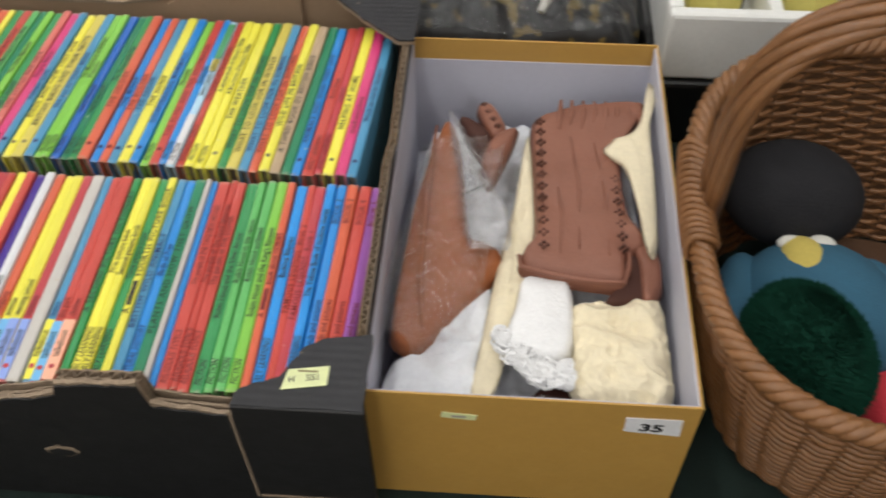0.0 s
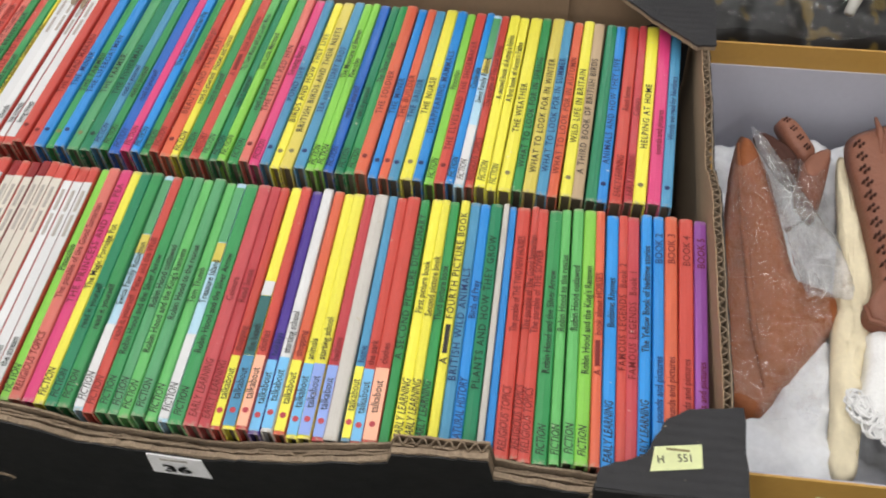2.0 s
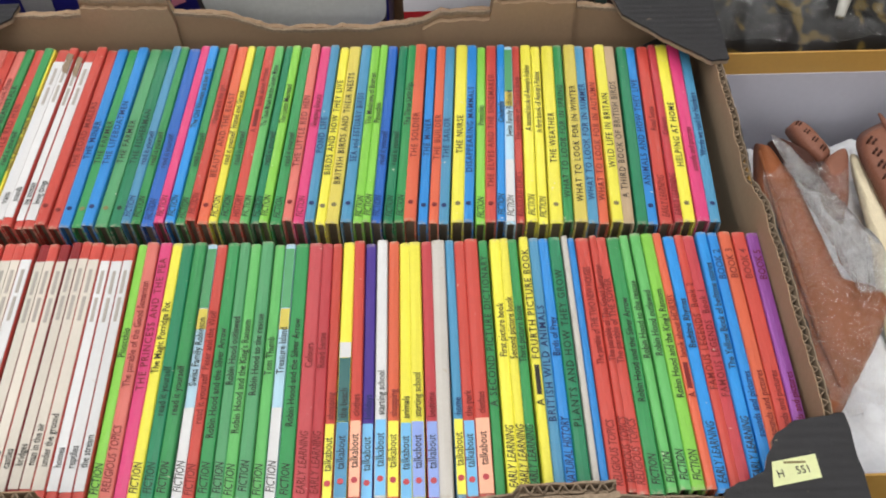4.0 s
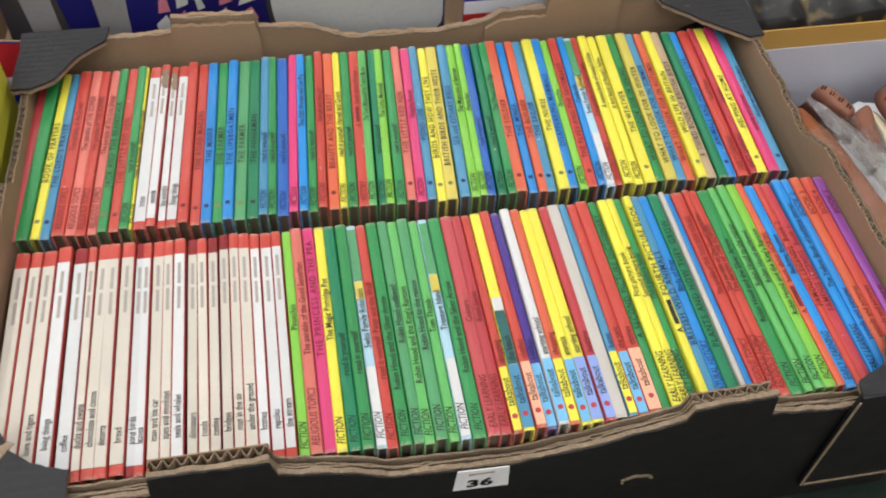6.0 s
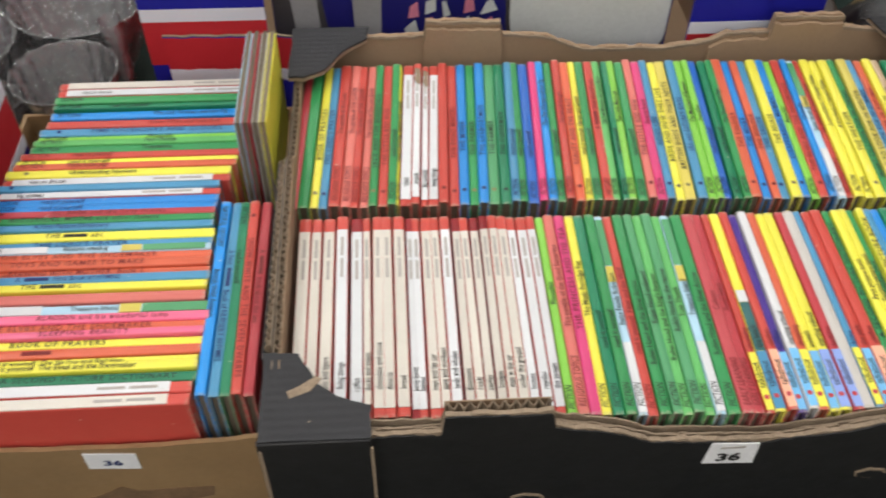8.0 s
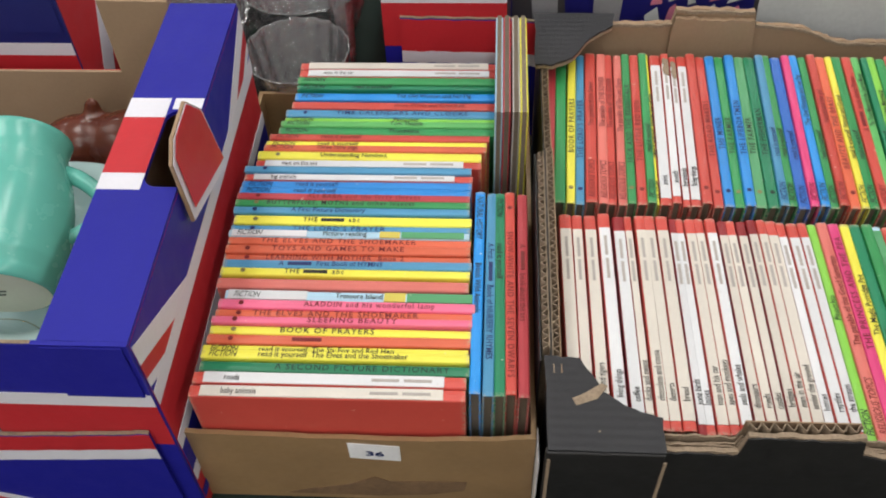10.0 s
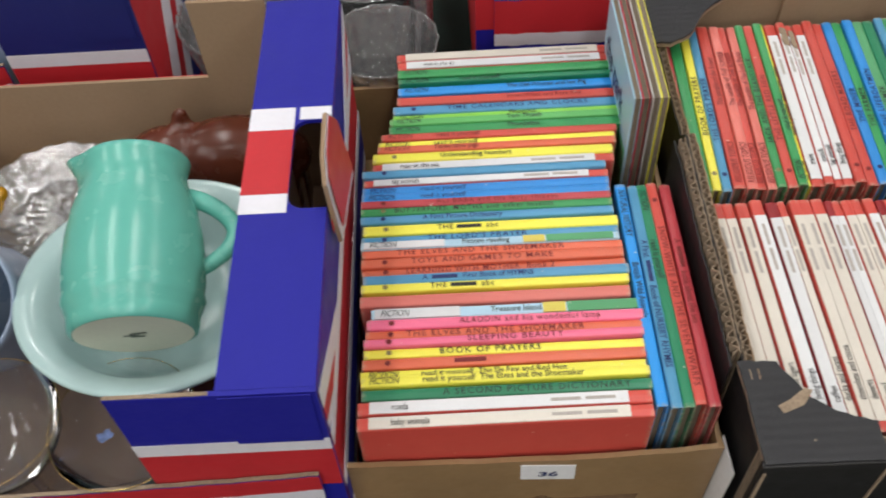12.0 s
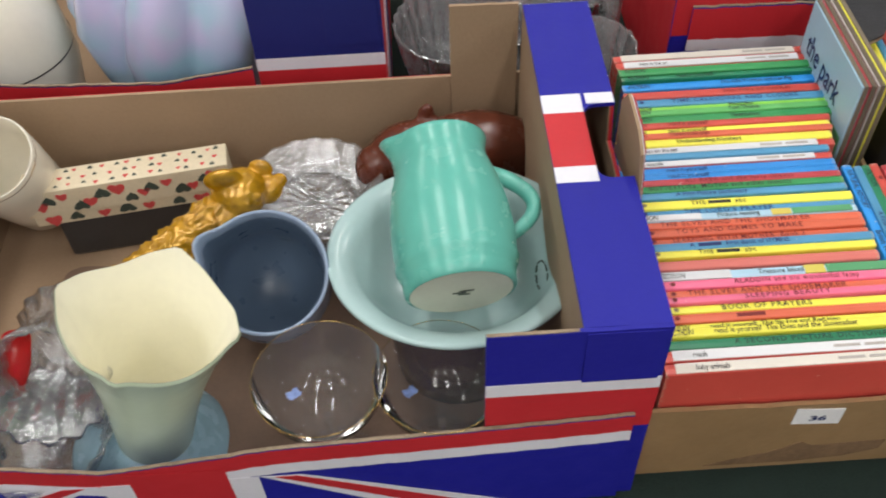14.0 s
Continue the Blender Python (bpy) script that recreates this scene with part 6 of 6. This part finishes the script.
def shoe_box_contents():
    shell(solo("tissue_paper", crumple(sheet(0.026, 0.464, 0.186, 0.305, 0.800, 0.006, 4, n=80, freq=18, dome=0.014, ragged=0.03), 0.009, 34, 2), TISSUE, "crumpled white tissue lining the shoe box", "tissue paper", smooth=True), 0.0006)
    shell(solo("tissue_paper", crumple(pillow([(0.054, 0.388), (0.086, 0.397), (0.117, 0.401), (0.122, 0.362), (0.122, 0.320), (0.106, 0.303), (0.071, 0.305), (0.053, 0.326), (0.057, 0.354)], 0.836, 0.014, rings=26, puff=0.45, steps=140), 0.0062, 44, 5), CREAM_PAPER, "creased cream tissue paper in the shoe box", "tissue paper"), 0.0006)
    long = pillow([(0.123, 0.612), (0.128, 0.596), (0.121, 0.560), (0.120, 0.502), (0.117, 0.434), (0.110, 0.427), (0.105, 0.470), (0.098, 0.508), (0.083, 0.528), (0.092, 0.543), (0.112, 0.562)], 0.860, 0.006, puff=0.5, steps=120)
    shell(solo("tissue_paper", crumple(long, 0.0030, 48, 8), CREAM_PAPER, "long cream tissue sheet tucked along the box side", "tissue paper", smooth=True), 0.0006)
    shell(solo("tissue_paper", crumple(pillow([(0.024, 0.563), (0.034, 0.545), (0.036, 0.446), (0.026, 0.405), (0.016, 0.365), (0.004, 0.315), (-0.010, 0.315), (-0.004, 0.368), (0.004, 0.427), (0.014, 0.482)], 0.838, 0.008, rings=16, puff=0.6, steps=100), 0.0034, 48, 3), CREAM_PAPER, "narrow cream tissue between the gloves", "tissue paper", smooth=True), 0.0006)
    shell(solo("tissue_paper", crumple(pillow([(-0.020, 0.400), (0.002, 0.410), (0.002, 0.350), (-0.008, 0.300), (-0.066, 0.300), (-0.068, 0.340), (-0.048, 0.350)], 0.826, 0.012, rings=20, puff=0.5, steps=110), 0.0055, 32, 9), TISSUE, "folded white tissue under the bagged glove", "tissue paper", smooth=True), 0.0006)
    t = thing("lace_cloth", (0.040, 0.362, 0.842), "folded white cloth with a lace edge", "cloth")
    part("cloth", crumple(pillow([(0.022, 0.412), (0.041, 0.412), (0.057, 0.406), (0.058, 0.355), (0.048, 0.340), (0.026, 0.342), (0.010, 0.356), (0.017, 0.387)], 0.842, 0.014, puff=0.3, seed=3), 0.0012, 60, 1), LACE, t, smooth=True)
    rng = random.Random(9)
    fr = bmesh.new()
    for k in range(150):
        u = rng.uniform(0, 1)
        x = 0.006 + 0.050 * u + rng.uniform(-0.002, 0.002)
        y = 0.358 - 0.028 * u - 0.012 * math.sin(math.pi * u) + rng.uniform(-0.007, 0.009)
        z = 0.852 + rng.uniform(-0.004, 0.003)
        loop = [(x + 0.0032 * math.cos(b), y + 0.0040 * math.sin(b), z + 0.0012 * math.sin(2 * b + k)) for b in [2 * math.pi * j / 8 for j in range(8)]]
        tube(loop, 0.0010, 5, True, bm=fr)
    part("lace_edge", fr, LACE, t, "looped lace fringe", kind="stuff")
    # glove with punched pattern
    t = thing("glove", (0.07, 0.50, 0.846), "tan leather glove with a punched flower pattern", "glove", "gloves in the shoe box")
    hand = [(0.027, 0.568), (0.049, 0.589), (0.087, 0.600), (0.118, 0.602), (0.119, 0.586), (0.103, 0.549), (0.097, 0.512), (0.101, 0.468), (0.112, 0.438), (0.097, 0.428), (0.094, 0.400), (0.074, 0.399), (0.040, 0.404), (0.021, 0.411), (0.019, 0.423), (0.027, 0.437), (0.030, 0.459), (0.028, 0.515)]
    part("hand", pillow(hand, 0.850, 0.012, rings=10, puff=0.16, rough=0.0030, seed=2, steps=150), LEATHER, t, smooth=True)
    part("lining", pillow([(0.096, 0.432), (0.117, 0.442), (0.121, 0.421), (0.117, 0.397), (0.080, 0.390), (0.087, 0.404)], 0.845, 0.009, puff=0.3, rough=0.002), PUNCHED, t, "dark inside of the cuff", smooth=True)
    part("thumb", pillow([(0.102, 0.450), (0.116, 0.444), (0.121, 0.421), (0.118, 0.398), (0.106, 0.392), (0.104, 0.420)], 0.848, 0.010, puff=0.4, rough=0.002), LEATHER, t, smooth=True)
    part("cuff_hem", tube([(0.019, 0.423, 0.859), (0.020, 0.412, 0.860), (0.040, 0.4045, 0.863), (0.060, 0.4005, 0.8635), (0.076, 0.399, 0.8635), (0.092, 0.400, 0.862), (0.0955, 0.412, 0.863), (0.097, 0.428, 0.862)], 0.0017, 8), LEATHER, t, "stitched hem", smooth=True)
    for k in range(8):
        x = 0.050 + 0.0092 * k
        part("gather", tube([(x - 0.002, 0.555 + 0.006 * (k % 2), 0.8608), (x, 0.576, 0.8606), (x + 0.001, 0.594, 0.8565)], [0.0008, 0.0026, 0.0012], 8), LEATHER, t, smooth=True)
    for xa, ya, xb, yb in ((0.058, 0.545, 0.062, 0.430), (0.076, 0.540, 0.083, 0.425), (0.046, 0.500, 0.048, 0.425)):
        part("crease", tube([(xa, ya, 0.8612), ((xa + xb) / 2 + 0.003, (ya + yb) / 2, 0.8622), (xb, yb, 0.8612)], [0.0006, 0.0013, 0.0006], 6), LEATHER, t, smooth=True)
    holes = bmesh.new()
    for row, (xa, ya, xb, yb, n) in enumerate(((0.0365, 0.432, 0.0335, 0.562, 12), (0.0935, 0.432, 0.0905, 0.500, 7))):
        for k in range(n):
            u = k / (n - 1)
            for dx, dy in ((0, 0.0026), (0, -0.0026), (0.0026, 0), (-0.0026, 0)):
                x, y = xa + (xb - xa) * u + dx, ya + (yb - ya) * u + dy
                lathe([(0, 0.0008), (0.0010, 0.0008), (0.0010, -0.004)], 7, pose(x, y, 0.8620), bm=holes)
    part("punched_pattern", holes, PUNCHED, t, "punched flower pattern", kind="stuff")
    # bagged glove
    t = thing("glove", (-0.03, 0.45, 0.828), "chestnut leather glove inside a clear plastic bag", "glove", "gloves in the shoe box")
    part("hand", pillow([(-0.042, 0.584), (-0.052, 0.553), (-0.058, 0.515), (-0.063, 0.479), (-0.066, 0.435), (-0.068, 0.404), (-0.069, 0.370), (-0.066, 0.352), (-0.051, 0.345), (-0.038, 0.358), (-0.018, 0.381), (-0.002, 0.405), (0.009, 0.424), (0.005, 0.437), (-0.013, 0.443), (-0.019, 0.462), (-0.024, 0.507), (-0.031, 0.556)], 0.838, 0.017, rings=10, puff=0.3, rough=0.004, seed=6, steps=150), LEATHER_WARM, t, smooth=True)
    part("fold", tube([(-0.050, 0.560, 0.8545), (-0.052, 0.480, 0.8570), (-0.050, 0.400, 0.8565), (-0.046, 0.362, 0.852)], [0.001, 0.0022, 0.0024, 0.001], 8), LEATHER_WARM, t, smooth=True)
    for name, pts, z, mat in (("finger", [(-0.034, 0.580), (-0.024, 0.582), (-0.005, 0.560), (-0.006, 0.534), (-0.018, 0.540)], 0.838, PUNCHED),
                              ("finger", [(-0.019, 0.590), (-0.010, 0.597), (0.002, 0.580), (0.008, 0.562), (-0.001, 0.553), (-0.010, 0.564)], 0.842, LEATHER),
                              ("finger", [(0.017, 0.560), (0.009, 0.562), (-0.005, 0.548), (-0.014, 0.516), (-0.010, 0.500), (-0.004, 0.494), (0.005, 0.515)], 0.848, LEATHER)):
        part(name, pillow(pts, z, 0.012, puff=0.35, rough=0.002, seed=len(pts)), mat, t, "dark opened finger" if mat is PUNCHED else "", smooth=True)
    dots = bmesh.new()
    for k in range(4):
        x, y = -0.0125 + 0.0040 * k, 0.5885 - 0.0085 * k
        for dx, dy in ((0, 0.0018), (0, -0.0018), (0.0018, 0), (-0.0018, 0)):
            lathe([(0, 0.0006), (0.0008, 0.0006), (0.0008, -0.004)], 6, pose(x + dx, y + dy, 0.8545), bm=dots)
    part("punched_pattern", dots, PUNCHED, t, "punched flower pattern", kind="stuff")
    bag = thing("plastic_bag", (-0.025, 0.445, 0.845), "clear crinkled polythene bag over the chestnut glove", "plastic bag")
    part("film", crumple(sheet(-0.034, 0.440, 0.066, 0.205, 0.860, 0.002, 21, -5, n=120, freq=45, dome=0.004, ragged=0.16), 0.0025, 76, 4), FILM, bag)
    part("fold", crumple(pillow([(-0.041, 0.568), (-0.027, 0.549), (-0.005, 0.495), (0.009, 0.463), (0.012, 0.429), (-0.006, 0.428), (-0.018, 0.431), (-0.027, 0.486)], 0.859, 0.008, puff=0.5, steps=110), 0.0022, 80, 6), see_through("folded_polythene", 0.74, 0.07, 75, 0.014, 1.0, (0.95, 0.95, 0.97, 1), -0.06, 0.65), bag, "clouded doubled film")
    # Small dark brown piece filling the gap between the tissue sheets.
    gap = pillow([(0.030, 0.318), (0.039, 0.330), (0.056, 0.326), (0.056, 0.314)], 0.834, 0.008)
    solo("leather_scrap", gap, BROWN_GLAZE, "small dark piece in the gap between tissues", "strap", smooth=True)


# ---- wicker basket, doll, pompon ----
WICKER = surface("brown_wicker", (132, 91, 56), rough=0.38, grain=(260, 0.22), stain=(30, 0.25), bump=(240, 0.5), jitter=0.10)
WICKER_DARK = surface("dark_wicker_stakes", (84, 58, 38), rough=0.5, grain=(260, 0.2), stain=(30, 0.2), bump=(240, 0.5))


def basket_wall(a, u):
    """A point of the basket's side: angle a, height u from 0 at the foot to 1 at the rim."""
    k = 0.80 + 0.26 * u - 0.06 * u * u
    n = 3.0
    c, s = math.cos(a), math.sin(a)
    r = (abs(c) ** n + abs(s) ** n) ** (-1 / n)
    back = max(0.0, s)
    z = TABLE + 0.004 + u * (0.145 + 0.030 * back)
    return Vector((0.302 + 0.166 * k * r * c, 0.420 + 0.160 * k * r * s, z)), Vector((c, s, 0)).normalized()


def basket():
    t = thing("wicker_basket", (0.302, 0.42, TABLE), "brown wicker basket with a tall arched handle", "basket")
    stakes, rows, n = 52, 34, 312
    part("base", lathe([(0, 0.0), (0.128, 0.0), (0.130, 0.004), (0.125, 0.008), (0, 0.008)], 64, pose(0.302, 0.42, TABLE) @ Matrix.Diagonal((1, 0.98, 1, 1))), WICKER_DARK, t)
    # Dark shell added behind the strands to close the gaps in the weave.
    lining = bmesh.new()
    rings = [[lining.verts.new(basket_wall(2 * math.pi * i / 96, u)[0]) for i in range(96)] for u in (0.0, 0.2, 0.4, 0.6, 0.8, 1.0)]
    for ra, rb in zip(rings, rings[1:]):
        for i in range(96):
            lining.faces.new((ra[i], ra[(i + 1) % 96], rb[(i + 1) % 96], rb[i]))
    part("woven_core", lining, WICKER_DARK, t, "dark liner added behind the weave")
    for k in range(rows):
        u = (k + 0.5) / rows
        pts = []
        for i in range(n):
            a = 2 * math.pi * i / n
            p, d = basket_wall(a, u)
            off = 0.0024 * math.cos(stakes / 2 * a + math.pi * k) + 0.0006 * noise.noise(Vector((a * 9, k, 0)))
            pts.append(p + d * off + Vector((0, 0, 0.0010 * noise.noise(Vector((a * 5, k * 3.3, 2))))))
        part("weave", tube(pts, 0.0024, 6, True), WICKER, t, smooth=True)
    for i in range(stakes):
        a = 2 * math.pi * (i + 0.5) / stakes
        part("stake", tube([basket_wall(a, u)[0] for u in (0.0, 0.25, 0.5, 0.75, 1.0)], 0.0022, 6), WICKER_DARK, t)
    for s in range(4):
        pts = []
        for i in range(300):
            a = 2 * math.pi * i / 300
            p, d = basket_wall(a, 1.0)
            ph = 34 * a + s * math.pi / 2
            pts.append(p + d * 0.0046 * math.cos(ph) + Vector((0, 0, 0.004 + 0.0046 * math.sin(ph))))
        part("rim_braid", tube(pts, 0.0040, 7, True), WICKER, t, smooth=True)

    def arch(u):
        a = math.pi * (1 - u)
        z = 0.895 + 0.178 * max(0.0, math.sin(a)) ** 0.40
        return Vector((0.302 + 0.157 * math.cos(a), 0.440 + 0.006 * math.sin(a), z))
    for s in range(8):
        pts = []
        for i in range(120):
            u = i / 119
            p = arch(u)
            d = (arch(min(1, u + 0.01)) - arch(max(0, u - 0.01))).normalized()
            side = Vector((0, 1, 0))
            up = d.cross(side).normalized()
            ph = 2 * math.pi * u + s * math.pi / 4
            pts.append(p + side * 0.0135 * math.cos(ph) + up * 0.0050 * math.sin(ph))
        part("handle_strand", tube(pts, 0.0040, 7), WICKER, t, smooth=True)
    for k in range(16):
        y = 0.400 + 0.0052 * k
        p, d = basket_wall(math.pi - (y - 0.42) / 0.166, 1.0)
        ring = [p + d * 0.0105 * math.cos(b) + Vector((0, 0.002 * math.sin(2 * b), 0.004 + 0.0105 * math.sin(b))) for b in [2 * math.pi * j / 16 for j in range(16)]]
        part("lashing", tube(ring, 0.0026, 6, True), WICKER, t, smooth=True)


DOLL_BLACK = surface("black_cloth", (22, 22, 26), rough=0.9, bump=(500, 0.6))
DOLL_BLUE = surface("blue_cloth", (52, 98, 122), rough=0.9, stain=(30, 0.15), bump=(500, 0.6))
DOLL_YELLOW = surface("yellow_cloth", (206, 186, 96), rough=0.9, stain=(30, 0.1), bump=(500, 0.6))
DOLL_RED = surface("red_cloth", (186, 46, 58), rough=0.9, stain=(30, 0.1), bump=(500, 0.6))
DOLL_WHITE = surface("white_cotton", (214, 212, 204), rough=0.9, bump=(500, 0.6))
POMPON = surface("dark_green_wool", (22, 62, 48), rough=1.0, grain=(400, 0.3), stain=(60, 0.3), spec=0.1)


def doll():
    bm = bmesh.new()
    blob(bm, (0.230, 0.512, 0.842), (0.054, 0.050, 0.034), seg=28, slot=0)
    blob(bm, (0.236, 0.412, 0.824), (0.060, 0.062, 0.036), seg=28, slot=1)
    blob(bm, (0.177, 0.410, 0.824), (0.020, 0.054, 0.020), (0, 0, -14), slot=1)
    blob(bm, (0.292, 0.408, 0.824), (0.022, 0.056, 0.021), (0, 0, 16), slot=1)
    blob(bm, (0.226, 0.430, 0.842), (0.021, 0.036, 0.0165), seg=24, slot=2)
    blob(bm, (0.218, 0.458, 0.846), (0.010, 0.006, 0.005), (0, 0, 12), slot=4)
    blob(bm, (0.242, 0.459, 0.846), (0.010, 0.006, 0.005), (0, 0, -12), slot=4)
    blob(bm, (0.230, 0.458, 0.847), (0.004, 0.004, 0.004), slot=4)
    blob(bm, (0.268, 0.345, 0.806), (0.023, 0.046, 0.022), (0, 0, 6), slot=3)
    blob(bm, (0.222, 0.350, 0.802), (0.023, 0.044, 0.022), (0, 0, -4), slot=3)
    ob = solo("rag_doll", bm, [DOLL_BLACK, DOLL_BLUE, DOLL_YELLOW, DOLL_RED, DOLL_WHITE], "old cloth doll in a blue jacket lying in the basket", "doll", smooth=True)
    rng = random.Random(2)
    bm = bmesh.new()
    blob(bm, (0.212, 0.360, 0.848), (0.040, 0.052, 0.027), seg=24)
    for k in range(9000):
        z = rng.uniform(-0.35, 1)
        a = rng.uniform(0, 2 * math.pi)
        r = math.sqrt(max(0, 1 - z * z))
        d = Vector((r * math.cos(a), r * math.sin(a), z))
        p = Vector((0.212 + 0.040 * d.x, 0.360 + 0.052 * d.y, 0.848 + 0.027 * d.z))
        e = (d + Vector((rng.uniform(-1, 1), rng.uniform(-1, 1), rng.uniform(-1, 1))) * 0.7).normalized() * rng.uniform(0.004, 0.008)
        s = d.orthogonal().normalized() * 0.0011
        w = d.cross(s).normalized() * 0.0011
        v = [bm.verts.new(q) for q in (p - s, p + s, p + e)]
        bm.faces.new(v)
    solo("pompon", bm, POMPON, "dark green fluffy wool pompon lying on the doll", "pompon")


# ---- behind the shoe box ----
def camo():
    m = surface("black_olive_print", (24, 24, 24), rough=0.4, grain=(60, 0.2), bump=(80, 0.5))
    N, L = m.node_tree.nodes, m.node_tree.links
    p = N["Principled BSDF"]
    n = N.new("ShaderNodeTexNoise")
    n.inputs["Scale"].default_value = 55
    n.inputs["Detail"].default_value = 2
    g = N.new("ShaderNodeNewGeometry")
    L.new(g.outputs["Position"], n.inputs["Vector"])
    ramp = N.new("ShaderNodeValToRGB")
    ramp.color_ramp.interpolation = "EASE"
    ramp.color_ramp.elements[0].position, ramp.color_ramp.elements[0].color = 0.56, (0.008, 0.008, 0.009, 1)
    ramp.color_ramp.elements[1].position, ramp.color_ramp.elements[1].color = 0.64, lin(104, 86, 40)
    L.new(n.outputs["Fac"], ramp.inputs["Fac"])
    L.new(ramp.outputs["Color"], p.inputs["Base Color"])
    return m


def patterned_bag():
    bm = pillow([(-0.135, 0.662), (-0.02, 0.656), (0.10, 0.658), (0.130, 0.675), (0.132, 0.80), (0.05, 0.85), (-0.08, 0.84), (-0.140, 0.78)], TABLE, 0.135, rings=14, puff=0.32, rough=0.012, seed=8, steps=140)
    t = thing("cushion", (0, 0.75, TABLE), "black and olive patterned cushion wrapped in clear plastic", "cushion")
    part("cover", bm, camo(), t, smooth=True)
    part("wrapping", sheet(0.0, 0.745, 0.275, 0.185, 0.884, 0.010, 31, 0, n=60, freq=26, dome=0.008, ragged=0.08), see_through("thin_wrapping", 0.965, 0.06, 45, 0.006, 1.0, edge=-0.12, mirror=0.6), t, "clear plastic wrapping")
    part("strap", tube([(0.032, 0.672, 0.888), (0.045, 0.70, 0.902), (0.052, 0.74, 0.906), (0.060, 0.80, 0.900)], [0.004, 0.0055, 0.0055, 0.005], 8), surface("white_film_strap", (196, 196, 190), rough=0.3), t, "white plastic strap", smooth=True)


FOAM = surface("white_foam", (226, 226, 222), rough=0.7, grain=(300, 0.05), stain=(20, 0.08), bump=(260, 0.4))
YELLOW_WAX = surface("pale_yellow_soap", (226, 214, 120), rough=0.5, stain=(30, 0.08))


def foam_tray():
    x0, x1, y0, y1, z0, z1 = 0.142, 0.47, 0.668, 0.86, 0.8225, 0.892
    solo("black_case", box(0.135, 0.48, 0.662, 0.87, TABLE, 0.822, 0.004), surface("black_case_vinyl", (18, 18, 18), rough=0.4), "flat black case under the white tray", "case")
    t = thing("foam_tray", (0.306, 0.764, z0), "white moulded tray holding pale yellow pieces", "tray")
    part("base", box(x0 + 0.01, x1 - 0.01, y0 + 0.01, y1 - 0.01, z0, z0 + 0.02, 0.002), FOAM, t)
    for a in ((x0, x1, y0, y0 + 0.014), (x0, x1, y1 - 0.014, y1), (x0, x0 + 0.014, y0 + 0.0142, y1 - 0.0142), (x1 - 0.014, x1, y0 + 0.0142, y1 - 0.0142)):
        part("wall", box(*a, z0, z1, 0.004), FOAM, t)
    for x in (0.236, 0.315, 0.394):
        part("divider", box(x - 0.006, x + 0.006, y0 + 0.0145, y1 - 0.0145, z0 + 0.0205, z1 - 0.006, 0.002), FOAM, t)
    for x in (0.190, 0.275, 0.355):
        s = thing("candle", (x, 0.745, z0 + 0.0205), "pale yellow eight-sided piece set in the white tray", "candle", "yellow pieces in the tray")
        part("body", lathe([(0, 0), (0.030, 0), (0.031, 0.003), (0.031, 0.058), (0.028, 0.062), (0, 0.062)], 8, pose(x, 0.745, z0 + 0.0205)), YELLOW_WAX, s)
        part("band", lathe([(0.0318, 0.004), (0.0325, 0.006), (0.0325, 0.012), (0.0318, 0.014)], 8, pose(x, 0.745, z0 + 0.0205)), STEEL, s, "grey band")


# Crumpled sheet added on the carton floor; its brown stands for shade.
shell(solo("wrapping_paper", sheet(-1.20, 0.445, 0.40, 0.24, TABLE + 0.0065, 0.002, 41, 3, n=40, freq=14, ragged=0.15), surface("carton_floor_shade", (124, 100, 84), rough=0.7, stain=(30, 0.3), bump=(80, 0.5)), "brown sheet added for the shade under the china", "wrapping paper"), 0.0005)
jug()
bowl()
vase()
pitcher()
coupe(-1.146, 0.330, 0.875)
coupe(-1.064, 0.334, 0.862)
dog_figure()
card_box()
wooden_animal()
mug()
glass_corner()
lustre_bowl()
back_glass()
pan_box()
shoe_box_contents()
basket()
doll()
patterned_bag()
foam_tray()


# ---- books last ----
small_box()
black_box()
